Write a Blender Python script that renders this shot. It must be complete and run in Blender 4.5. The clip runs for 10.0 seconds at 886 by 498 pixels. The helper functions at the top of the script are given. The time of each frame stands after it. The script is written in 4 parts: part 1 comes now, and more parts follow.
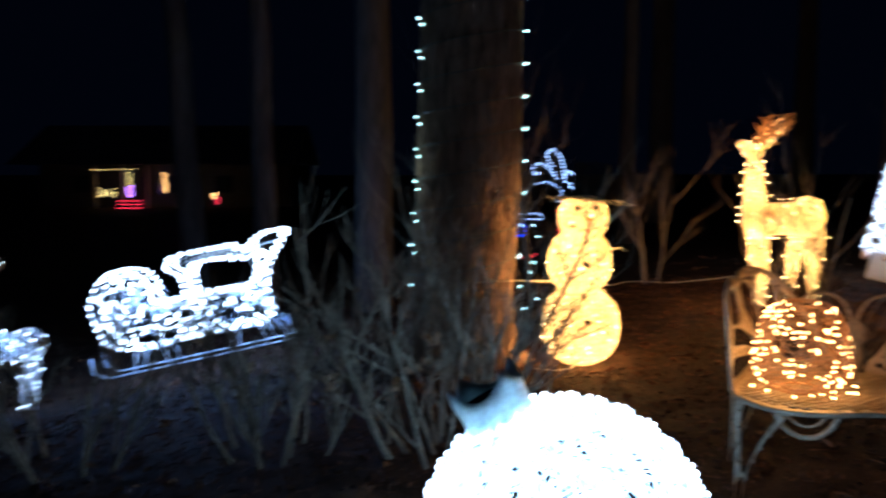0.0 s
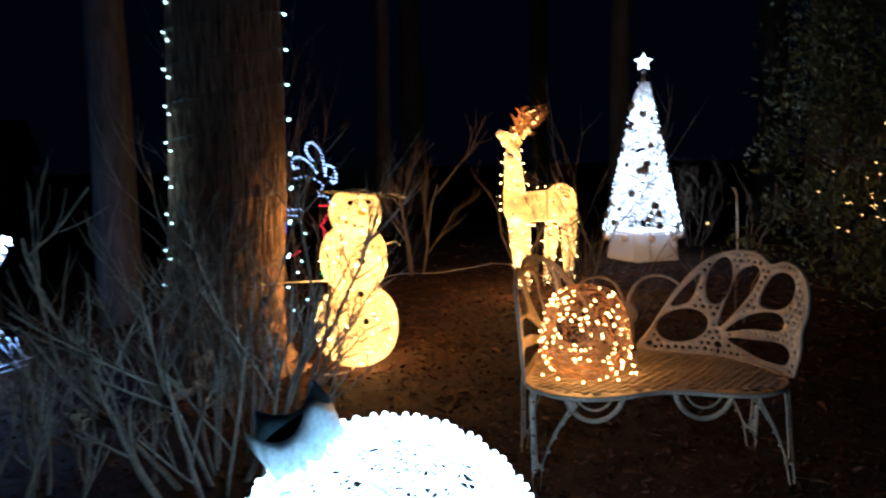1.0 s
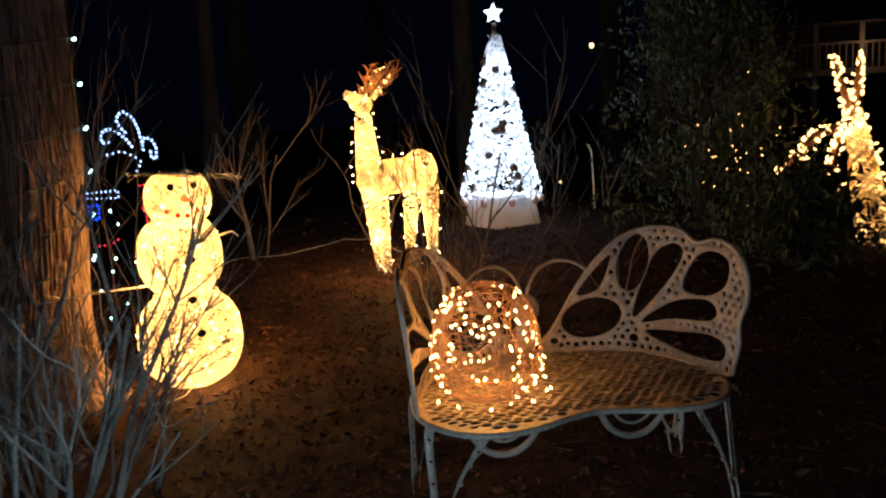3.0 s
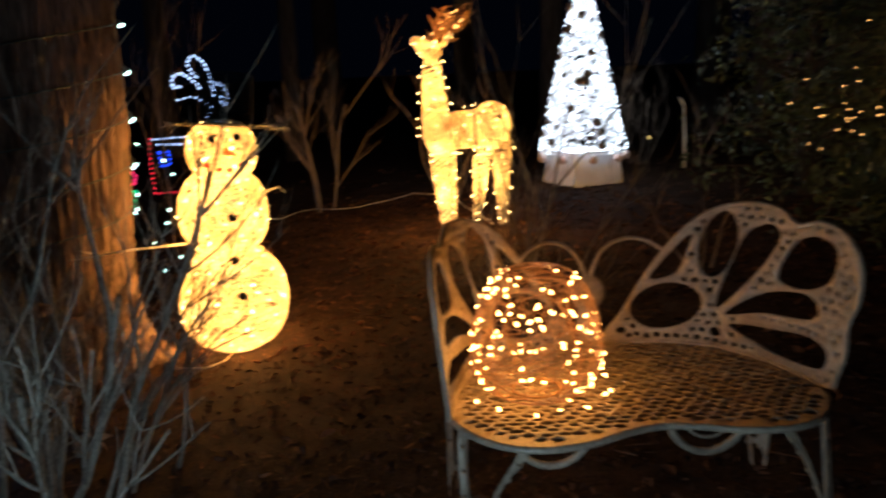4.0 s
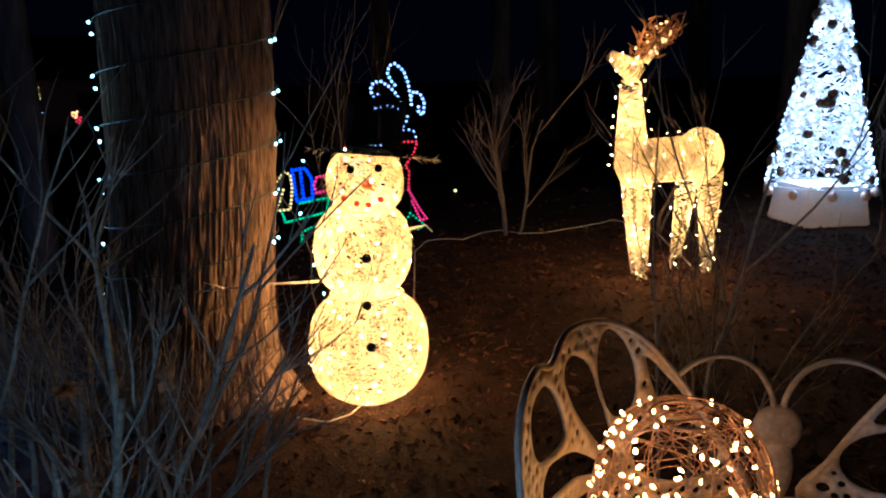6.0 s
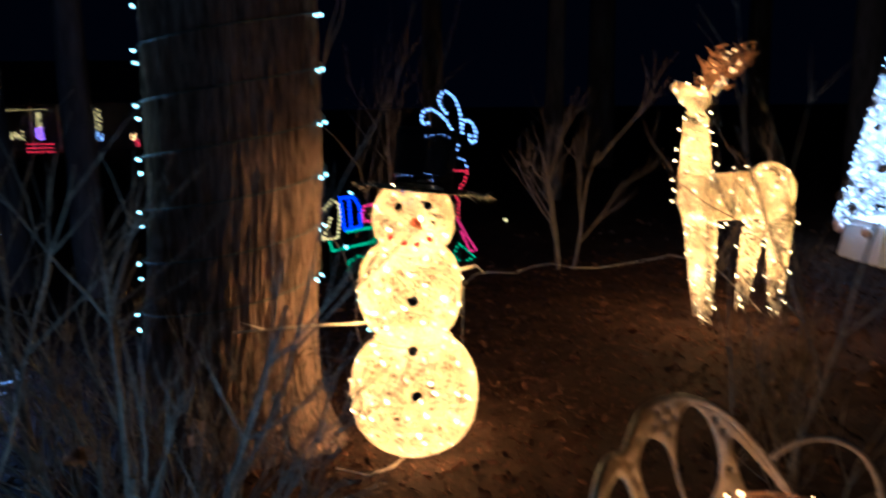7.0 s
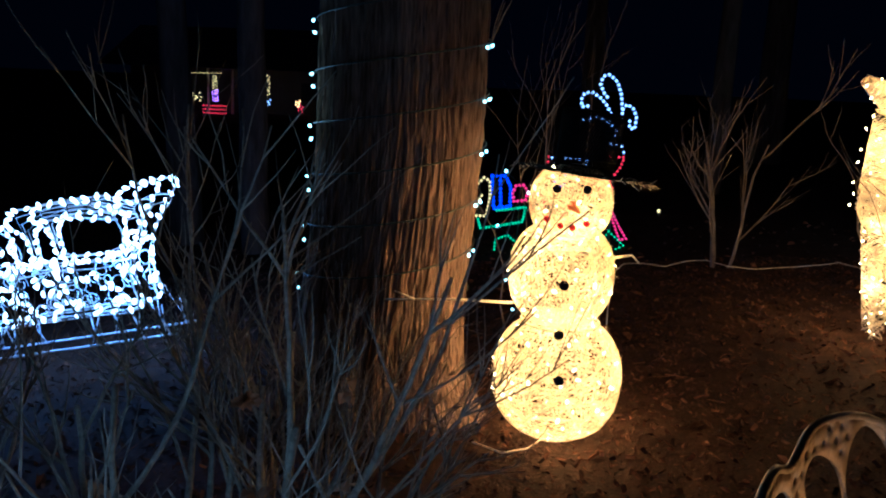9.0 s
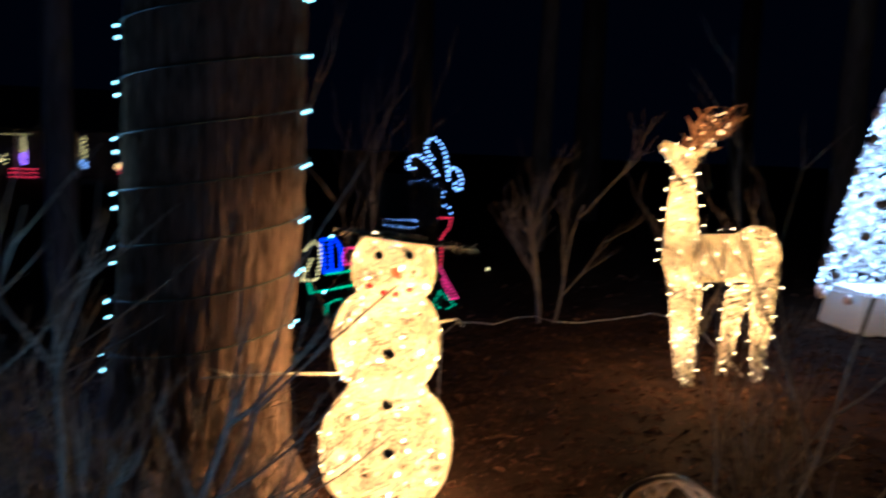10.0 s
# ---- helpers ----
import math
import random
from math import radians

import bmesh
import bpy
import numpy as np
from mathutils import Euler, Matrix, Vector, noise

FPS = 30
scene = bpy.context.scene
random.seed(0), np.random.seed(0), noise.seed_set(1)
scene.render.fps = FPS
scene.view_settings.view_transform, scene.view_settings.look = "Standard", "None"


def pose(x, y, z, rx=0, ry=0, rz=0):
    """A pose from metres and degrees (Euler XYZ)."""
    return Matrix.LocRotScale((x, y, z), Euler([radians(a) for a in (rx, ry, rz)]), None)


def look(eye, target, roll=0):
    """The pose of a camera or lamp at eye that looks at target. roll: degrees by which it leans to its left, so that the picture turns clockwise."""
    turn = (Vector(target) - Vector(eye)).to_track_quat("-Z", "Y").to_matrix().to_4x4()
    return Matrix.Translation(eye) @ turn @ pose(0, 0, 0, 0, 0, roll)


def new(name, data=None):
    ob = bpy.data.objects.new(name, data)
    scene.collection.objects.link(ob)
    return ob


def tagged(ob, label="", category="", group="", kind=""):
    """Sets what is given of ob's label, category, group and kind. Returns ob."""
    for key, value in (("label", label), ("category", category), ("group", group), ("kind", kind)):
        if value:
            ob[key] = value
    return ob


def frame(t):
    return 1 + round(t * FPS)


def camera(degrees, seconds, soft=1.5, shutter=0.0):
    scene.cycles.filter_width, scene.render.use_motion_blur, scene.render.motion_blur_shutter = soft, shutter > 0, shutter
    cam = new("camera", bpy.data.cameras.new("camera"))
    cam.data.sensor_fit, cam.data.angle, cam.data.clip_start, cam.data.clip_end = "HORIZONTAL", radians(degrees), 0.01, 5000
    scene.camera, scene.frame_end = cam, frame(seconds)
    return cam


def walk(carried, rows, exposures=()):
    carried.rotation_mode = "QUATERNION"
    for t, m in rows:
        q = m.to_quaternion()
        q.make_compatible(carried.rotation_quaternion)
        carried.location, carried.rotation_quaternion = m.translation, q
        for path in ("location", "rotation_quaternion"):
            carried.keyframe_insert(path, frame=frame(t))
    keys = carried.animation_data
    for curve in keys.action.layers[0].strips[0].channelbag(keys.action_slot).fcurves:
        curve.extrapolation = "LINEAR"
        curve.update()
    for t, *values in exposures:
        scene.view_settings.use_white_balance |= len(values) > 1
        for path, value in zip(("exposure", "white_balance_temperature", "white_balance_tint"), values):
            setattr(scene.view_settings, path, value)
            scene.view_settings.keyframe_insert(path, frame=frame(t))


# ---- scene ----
cam = camera(58.6, 10.0, soft=2.1, shutter=0.6)
PATH = [
    (0.0, 0.0, 0.0, 1.3665, 84.5, -0.0, 0.0),
    (0.5, -0.0634, 0.1545, 1.3696, 84.968, 1.082, -10.913),
    (1.0, -0.0774, 0.3084, 1.36, 83.905, 1.16, -17.918),
    (1.5, 0.045, 0.5114, 1.3605, 82.878, 1.292, -20.748),
    (2.0, 0.111, 0.659, 1.3551, 82.574, 1.815, -22.719),
    (2.5, 0.116, 0.9279, 1.3806, 82.187, 3.483, -28.167),
    (3.8, 0.4034, 1.3373, 1.3948, 77.827, 2.212, -26.242),
    (4.0, 0.438, 1.3996, 1.3911, 77.404, 2.352, -23.238),
    (4.5, 0.4884, 1.608, 1.3876, 76.669, 3.25, -19.123),
    (5.0, 0.5773, 1.7817, 1.413, 77.247, 2.748, -16.999),
    (5.5, 0.7643, 1.878, 1.4597, 78.262, 0.938, -11.047),
    (6.8, 0.9378, 2.1103, 1.4837, 77.918, 1.369, -4.918),
    (7.0, 0.9044, 2.1599, 1.5181, 79.754, 0.59, -3.217),
    (7.5, 0.8408, 2.2414, 1.5157, 80.832, -0.718, 3.116),
    (8.0, 0.8451, 2.2275, 1.5078, 78.829, -1.514, 5.073),
    (8.5, 0.8624, 2.1716, 1.515, 77.898, -2.105, 6.921),
    (9.0, 0.8555, 2.1645, 1.5137, 78.161, -2.303, 7.782),
    (9.5, 0.8622, 2.1695, 1.523, 80.19, -2.988, 4.174),
    (10.0, 0.9113, 2.2509, 1.5328, 82.975, -2.26, -4.13),
]
BETWEEN = [(2.7, look((0.097, 1.007, 1.384), (1.060, 2.736, 1.096), -3.5)), (5.7, look((0.834, 1.896, 1.490), (1.119, 3.832, 1.076), -0.5))]
walk(cam, sorted([(t, pose(x, y, z, rx, ry, rz)) for t, x, y, z, rx, ry, rz in PATH] + BETWEEN, key=lambda row: row[0]),
     exposures=[(0.0, 0.72, 5300, 9), (2.5, 0.62, 5400, 9), (4.5, 0.32, 6300, 10), (5.7, 0.17, 4900, 8), (7.0, 0.1, 4350, 6), (10.0, 0.1, 4300, 6)])

# ---- night sky ----
world = bpy.data.worlds.new("night")
scene.world = world
world.use_nodes = True
world.node_tree.nodes["Background"].inputs[0].default_value = (0.22, 0.38, 1.0, 1)
world.node_tree.nodes["Background"].inputs[1].default_value = 0.0014

WARM, GOLD, COLD = (1.0, 0.46, 0.105), (1.0, 0.44, 0.09), (0.27, 0.48, 1.0)


def lamp(name, at, watts, colour, radius=0.05):
    data = bpy.data.lights.new(name, "POINT")
    data.energy, data.color, data.shadow_soft_size = watts, colour, radius
    ob = new(name, data)
    ob.location = at
    return ob


# the bulbs of each lit figure, gathered into a few lamps inside it
for name, (cx, cy, cz), reach, watts, spread in (("snowman_light_low", (0.95, 5.41, 0.31), 0.175, 7.2, 6), ("snowman_light_middle", (0.94, 5.41, 0.76), 0.14, 6.0, 5),
                                                 ("snowman_light_head", (0.96, 5.41, 1.06), 0.10, 5.2, 3)):
    for k in range(spread):
        turn = 2 * math.pi * (k + 0.5) / spread
        lamp(name, (cx + reach * math.cos(turn), cy + reach * math.sin(turn), cz + reach * (0.55 if k % 2 else -0.6)), watts, WARM, 0.03)
lamp("deer_light_body", (2.88, 6.72, 0.82), 30, WARM, 0.05)
lamp("deer_light_rump", (3.10, 6.77, 0.98), 13, WARM, 0.04)
lamp("deer_light_chest", (2.64, 6.66, 0.84), 15, WARM, 0.05)
lamp("deer_light_neck", (2.57, 6.64, 1.25), 12, WARM, 0.04)
lamp("deer_light_head", (2.60, 6.63, 1.52), 4.5, WARM, 0.03)
lamp("deer_light_front_legs", (2.66, 6.66, 0.52), 14, WARM, 0.04)
lamp("deer_light_hind_legs", (3.12, 6.78, 0.55), 14, WARM, 0.04)
lamp("deer_light_antlers", (2.76, 6.64, 1.77), 3.0, GOLD, 0.02)
lamp("basket_light", (1.58, 3.40, 0.58), 2.3, GOLD, 0.06)
lamp("basket_light_west", (1.44, 3.36, 0.56), 1.1, GOLD, 0.03)
lamp("basket_light_east", (1.70, 3.38, 0.58), 0.9, GOLD, 0.03)
lamp("ball_light", (0.33, 2.0, 0.42), 66, (0.44, 0.70, 1.0), 0.12)
lamp("cone_light_low", (5.0, 8.5, 0.80), 19, (0.8, 0.9, 1.0), 0.15)
lamp("cone_light_middle", (5.0, 8.5, 1.30), 14, (0.8, 0.9, 1.0), 0.10)
lamp("cone_light_top", (5.0, 8.5, 1.90), 10, (0.8, 0.9, 1.0), 0.06)
lamp("sleigh_light_front", (-2.45, 6.5, 0.25), 32, COLD, 0.12)
lamp("sleigh_light_back", (-1.6, 6.5, 0.36), 38, COLD, 0.12)
lamp("white_deer_light", (-3.3, 5.6, 0.1), 16, COLD, 0.10)
lamp("wrapped_tree_light", (6.81, 5.27, 0.70), 16, WARM, 0.08)
lamp("wrapped_tree_light_top", (6.64, 5.34, 1.10), 8, WARM, 0.05)
lamp("trunk_light_west", (-0.36, 5.62, 1.4), 2.4, (0.7, 1.0, 0.85), 0.2)
lamp("trunk_light_east", (0.68, 5.85, 1.4), 0.6, (0.7, 1.0, 0.85), 0.2)
# added lamp without a fixture, so that the east house's porch shows dimly
lamp("east_house_fill", (24.0, 16.2, 3.0), 4, (1.0, 0.6, 0.3), 0.3)


# ---- materials ----
def surface(name, colour, rough=0.7, metal=0.0, vary=0.35, scale=8.0, fine=60.0, bump=0.3, depth=0.01, second=None, stretch=(1, 1, 1), transmit=0.0, island=0.0):
    """Base colour varied at two scales, with fine relief; transmit: share of light let through."""
    m = bpy.data.materials.new(name)
    m.use_nodes = True
    n, l = m.node_tree.nodes, m.node_tree.links
    bsdf = n["Principled BSDF"]
    bsdf.inputs["Roughness"].default_value, bsdf.inputs["Metallic"].default_value = rough, metal
    if rough >= 0.8:
        # soil, bark, twigs and felt have next to no gloss
        bsdf.inputs["Specular IOR Level"].default_value = 0.06
    co, mp = n.new("ShaderNodeTexCoord"), n.new("ShaderNodeMapping")
    mp.inputs["Scale"].default_value = stretch
    l.new(co.outputs["Object"], mp.inputs["Vector"])
    big, small = n.new("ShaderNodeTexNoise"), n.new("ShaderNodeTexNoise")
    for tex, s in ((big, scale), (small, fine)):
        tex.inputs["Scale"].default_value, tex.inputs["Detail"].default_value = s, 5
        l.new(mp.outputs[0], tex.inputs["Vector"])
    add = n.new("ShaderNodeMath")
    add.operation = "MULTIPLY_ADD"
    add.inputs[1].default_value = 0.5
    half = n.new("ShaderNodeMath")
    half.operation = "MULTIPLY"
    half.inputs[1].default_value = 0.5
    l.new(big.outputs[0], half.inputs[0])
    l.new(small.outputs[0], add.inputs[0])
    l.new(half.outputs[0], add.inputs[2])
    ramp = n.new("ShaderNodeValToRGB")
    dark = [c * (1 - vary) for c in colour]
    light = second or [min(1, c * (1 + vary)) for c in colour]
    ramp.color_ramp.elements[0].position, ramp.color_ramp.elements[0].color = 0.35, (*dark, 1)
    ramp.color_ramp.elements[1].position, ramp.color_ramp.elements[1].color = 0.65, (*light, 1)
    l.new(add.outputs[0], ramp.inputs[0])
    colour_out = ramp.outputs[0]
    if island:
        geo, hsv, span = n.new("ShaderNodeNewGeometry"), n.new("ShaderNodeHueSaturation"), n.new("ShaderNodeMapRange")
        span.inputs["To Min"].default_value, span.inputs["To Max"].default_value = 1 - island, 1 + island
        l.new(geo.outputs["Random Per Island"], span.inputs["Value"])
        l.new(span.outputs[0], hsv.inputs["Value"])
        l.new(ramp.outputs[0], hsv.inputs["Color"])
        colour_out = hsv.outputs[0]
    l.new(colour_out, bsdf.inputs["Base Color"])
    bp = n.new("ShaderNodeBump")
    bp.inputs["Strength"].default_value, bp.inputs["Distance"].default_value = bump, depth
    l.new(add.outputs[0], bp.inputs["Height"])
    l.new(bp.outputs[0], bsdf.inputs["Normal"])
    if transmit:
        tr, mix = n.new("ShaderNodeBsdfTranslucent"), n.new("ShaderNodeMixShader")
        l.new(ramp.outputs[0], tr.inputs[0])
        mix.inputs[0].default_value = transmit
        l.new(bsdf.outputs[0], mix.inputs[1])
        l.new(tr.outputs[0], mix.inputs[2])
        l.new(mix.outputs[0], n["Material Output"].inputs[0])
    return m


def glow(name, colour, strength):
    """A lit bulb; the lamps inside each figure carry its light."""
    m = bpy.data.materials.new(name)
    m.use_nodes = True
    n, l = m.node_tree.nodes, m.node_tree.links
    em = n.new("ShaderNodeEmission")
    em.inputs[0].default_value, em.inputs[1].default_value = (*colour, 1), strength
    l.new(em.outputs[0], n["Material Output"].inputs[0])
    m.cycles.emission_sampling = "NONE"
    return m


M_soil = surface("dark_mulch", (0.021, 0.0108, 0.0062), 0.95, 0, 0.65, 7.0, 70.0, 1.0, 0.02)
M_leaf = surface("dead_leaf", (0.075, 0.036, 0.018), 0.8, 0, 0.5, 3.0, 30.0, 0.3, 0.004, transmit=0.15, island=0.75)
M_chip = surface("bark_chip", (0.040, 0.019, 0.010), 0.9, 0, 0.6, 6.0, 60.0, 0.4, 0.003, island=0.95)
M_dryleaf = surface("dry_oak_leaf", (0.26, 0.17, 0.10), 0.8, 0, 0.4, 6.0, 40.0, 0.3, 0.004, transmit=0.2)
M_bark = surface("grey_brown_bark", (0.128, 0.082, 0.055), 0.95, 0, 0.75, 30.0, 75.0, 1.0, 0.03, stretch=(1, 1, 0.10))
# darker than true bark: the gloom on distant trunks is put into the colour
M_farbark_dim = surface("far_bark_dimmed", (0.042, 0.036, 0.03), 0.95, 0, 0.5, 3.0, 18.0, 0.8, 0.03, stretch=(1, 1, 0.2))
M_fartwig = surface("far_twig", (0.125, 0.098, 0.075), 0.85, 0, 0.4, 10.0, 80.0, 0.4, 0.003)
M_twig = surface("bare_twig", (0.145, 0.118, 0.080), 0.85, 0, 0.5, 10.0, 80.0, 0.4, 0.003)
M_needle = surface("evergreen_leaf", (0.028, 0.050, 0.018), 0.6, 0, 0.5, 3.0, 30.0, 0.2, 0.003, island=0.5)
M_thread = surface("cream_thread", (0.86, 0.80, 0.64), 0.6, 0, 0.15, 10.0, 90.0, 0.3, 0.003, transmit=0.5, island=0.35)
M_white = surface("white_thread", (0.88, 0.89, 0.90), 0.5, 0, 0.08, 10.0, 90.0, 0.2, 0.002, transmit=0.55)
M_vine = surface("brown_vine", (0.30, 0.16, 0.07), 0.8, 0, 0.4, 12.0, 90.0, 0.4, 0.003)
M_bench = surface("aged_bronze_paint", (0.24, 0.175, 0.105), 0.55, 0.1, 0.35, 6.0, 70.0, 0.3, 0.003, second=(0.34, 0.25, 0.15))
M_copper = surface("thin_copper_wire", (0.42, 0.22, 0.10), 0.3, 0.7, 0.4, 12.0, 90.0, 0.2, 0.001)
M_black = surface("black_felt", (0.012, 0.012, 0.013), 0.9, 0, 0.4, 12.0, 120.0, 0.3, 0.003)
M_wire = surface("dark_green_wire", (0.012, 0.022, 0.015), 0.5, 0, 0.3, 12.0, 90.0, 0.1, 0.001)
M_whitewire = surface("white_wire", (0.75, 0.77, 0.8), 0.4, 0, 0.1, 10.0, 80.0, 0.1, 0.001)
M_cord = surface("pale_cord", (0.55, 0.48, 0.36), 0.6, 0, 0.2, 10.0, 80.0, 0.1, 0.001)
M_red = surface("red_bead", (0.70, 0.05, 0.025), 0.4, 0, 0.2, 12.0, 90.0, 0.1, 0.001, transmit=0.6)
M_orange = surface("orange_carrot", (0.9, 0.36, 0.12), 0.6, 0, 0.2, 12.0, 90.0, 0.2, 0.002, transmit=0.5)
M_foil = surface("crinkled_silver_foil", (0.50, 0.62, 0.60), 0.4, 0.3, 0.35, 14.0, 70.0, 0.8, 0.01)
M_plinth = surface("white_painted_wood", (0.72, 0.73, 0.74), 0.6, 0, 0.1, 3.0, 40.0, 0.2, 0.003)
M_ornament = surface("dark_ornament", (0.10, 0.085, 0.08), 0.25, 0.4, 0.3, 6.0, 60.0, 0.1, 0.001)
M_pinkball = surface("pale_ornament", (0.55, 0.42, 0.38), 0.3, 0.2, 0.2, 6.0, 60.0, 0.1, 0.001)
M_wall = surface("dark_house_wall", (0.07, 0.065, 0.06), 0.8, 0, 0.2, 1.0, 20.0, 0.2, 0.01)
M_roof = surface("roof_shingle", (0.12, 0.10, 0.09), 0.9, 0, 0.3, 1.0, 12.0, 0.4, 0.01)
# dull brown for porch posts, floor and railing
M_trim = surface("dull_brown_trim", (0.30, 0.24, 0.19), 0.8, 0, 0.2, 1.0, 20.0, 0.2, 0.01)
M_pane = surface("dark_window_glass", (0.02, 0.025, 0.03), 0.1, 0, 0.2, 1.0, 9.0, 0.05, 0.002)

G_warm = glow("warm_bulb", (1.0, 0.60, 0.20), 22)
G_gold = glow("gold_bulb", (1.0, 0.48, 0.13), 4.2)
G_basket = glow("basket_bulb", (1.0, 0.44, 0.12), 16)
G_cold = glow("cold_white_bulb", (0.74, 0.88, 1.0), 5)
G_mint = glow("pale_green_white_bulb", (0.60, 1.0, 0.86), 5)
G_smoke = glow("blue_white_bulb", (0.45, 0.62, 1.0), 2.2)
G_red = glow("red_bulb", (1.0, 0.03, 0.06), 1.2)
G_pink = glow("pink_bulb", (1.0, 0.03, 0.16), 1.2)
G_blue = glow("blue_bulb", (0.02, 0.07, 1.0), 1.6)
G_green = glow("green_bulb", (0.02, 0.8, 0.28), 0.8)
G_amber = glow("amber_bulb", (1.0, 0.68, 0.2), 1.6)
G_purple = glow("purple_bulb", (0.55, 0.2, 1.0), 3)


# ---- mesh helpers ----
class Build:
    """Gathers tubes, plates and shapes into one mesh."""
    def __init__(self):
        self.v, self.f = [], []

    def tube(self, pts, r0, r1=None, sides=5, closed=False):
        r1 = r0 if r1 is None else r1
        p = [Vector(q) for q in pts]
        n, start = len(p), len(self.v)
        up = Vector((0.31, 0.22, 0.92)).normalized()
        for i in range(n):
            a = p[(i - 1) % n] if closed or i else p[0]
            b = p[(i + 1) % n] if closed or i < n - 1 else p[-1]
            d = (b - a).normalized() if (b - a).length > 1e-9 else Vector((0, 0, 1))
            s = d.cross(up)
            s = s.normalized() if s.length > 1e-3 else d.orthogonal().normalized()
            w = s.cross(d)
            r = r0 + (r1 - r0) * i / max(1, n - 1)
            for k in range(sides):
                c = 2 * math.pi * k / sides
                self.v.append(p[i] + s * (r * math.cos(c)) + w * (r * math.sin(c)))
        for i in range(n if closed else n - 1):
            j = (i + 1) % n
            for k in range(sides):
                m = (k + 1) % sides
                self.f.append((start + i * sides + k, start + i * sides + m, start + j * sides + m, start + j * sides + k))
        if not closed:
            self.f.append(tuple(start + k for k in reversed(range(sides))))
            self.f.append(tuple(start + (n - 1) * sides + k for k in range(sides)))
        return self

    def lathe(self, profile, sides=24, centre=(0, 0, 0), cap=True):
        """profile: (radius, height) from below upwards."""
        start = len(self.v)
        for r, z in profile:
            for k in range(sides):
                a = 2 * math.pi * k / sides
                self.v.append(Vector(centre) + Vector((r * math.cos(a), r * math.sin(a), z)))
        for i in range(len(profile) - 1):
            for k in range(sides):
                m = (k + 1) % sides
                self.f.append((start + i * sides + k, start + i * sides + m, start + (i + 1) * sides + m, start + (i + 1) * sides + k))
        if cap:
            self.f.append(tuple(start + k for k in reversed(range(sides))))
            self.f.append(tuple(start + (len(profile) - 1) * sides + k for k in range(sides)))
        return self

    def ellipsoid(self, c, r, seg=16, rings=9):
        prof = [(max(1e-3, math.sin(math.pi * i / rings)), -math.cos(math.pi * i / rings)) for i in range(rings + 1)]
        start = len(self.v)
        self.lathe(prof, seg)
        for i in range(start, len(self.v)):
            q = self.v[i]
            self.v[i] = Vector((c[0] + q.x * r[0], c[1] + q.y * r[1], c[2] + q.z * r[2]))
        return self

    def box(self, lo, hi):
        s = len(self.v)
        for z in (lo[2], hi[2]):
            for x, y in ((lo[0], lo[1]), (hi[0], lo[1]), (hi[0], hi[1]), (lo[0], hi[1])):
                self.v.append(Vector((x, y, z)))
        self.f += [(s + 3, s + 2, s + 1, s), (s + 4, s + 5, s + 6, s + 7)]
        self.f += [(s + k, s + (k + 1) % 4, s + 4 + (k + 1) % 4, s + 4 + k) for k in range(4)]
        return self

    def moved(self, m):
        self.v = [m @ Vector(q) for q in self.v]
        return self

    def mesh(self, name, material, smooth=True):
        me = bpy.data.meshes.new(name)
        me.from_pydata([tuple(q) for q in self.v], [], self.f)
        me.materials.append(material)
        if smooth:
            me.polygons.foreach_set("use_smooth", [True] * len(me.polygons))
        me.update()
        return me


def thing(name, at, label, category, group="", kind=""):
    ob = new(name)
    ob.location = at
    ob.empty_display_size = 0.1
    return tagged(ob, label, category, group, kind)


def part(name, build, material, parent, label="", smooth=True):
    ob = new(name, build.mesh(name, material, smooth) if isinstance(build, Build) else build)
    ob.parent = parent
    return tagged(ob, label)


def bulb_mesh(r, material, long=1.0):
    b = Build().ellipsoid((0, 0, 0), (r, r, r * long), 8, 5)
    return b.mesh("bulb", material)


def bulbs(parent, places, mesh):
    for q in places:
        ob = part("bulb", mesh, None, parent)
        ob.location = q
        ob.rotation_euler = (random.uniform(-1.2, 1.2), random.uniform(-1.2, 1.2), 0)


def smoothstep(a, b, x):
    t = min(1.0, max(0.0, (x - a) / (b - a)))
    return t * t * (3 - 2 * t)


def ground_z(x, y):
    side = 0.22 * math.tanh(x / 2.5) if x > 0 else max(-0.5, 0.13 * x)
    rise = side * smoothstep(3.0, 6.5, y) - 0.02 * smoothstep(4.5, 5.5, y)
    return rise - 0.35 * smoothstep(6.0, 9.0, x) * smoothstep(9, 5, y) - 0.12 * smoothstep(8.6, 9.6, y) * smoothstep(3, 2, x)


def relief(x, y):
    return 0.012 * noise.noise((x * 2.1, y * 2.1, 0)) + 0.009 * noise.noise((x * 9, y * 9, 3)) + 0.007 * noise.noise((x * 23, y * 23, 8))


def inside(poly, x, y):
    hit, j = False, len(poly) - 1
    for i in range(len(poly)):
        (xi, yi), (xj, yj) = poly[i], poly[j]
        if (yi > y) != (yj > y) and x < (xj - xi) * (y - yi) / (yj - yi) + xi:
            hit = not hit
        j = i
    return hit


def gap(poly, x, y):
    """Distance from a point to the edge of a polygon."""
    best = 9.0
    for i in range(len(poly)):
        (ax, ay), (bx, by) = poly[i - 1], poly[i]
        dx, dy = bx - ax, by - ay
        t = max(0, min(1, ((x - ax) * dx + (y - ay) * dy) / (dx * dx + dy * dy + 1e-12)))
        best = min(best, math.hypot(x - ax - t * dx, y - ay - t * dy))
    return best


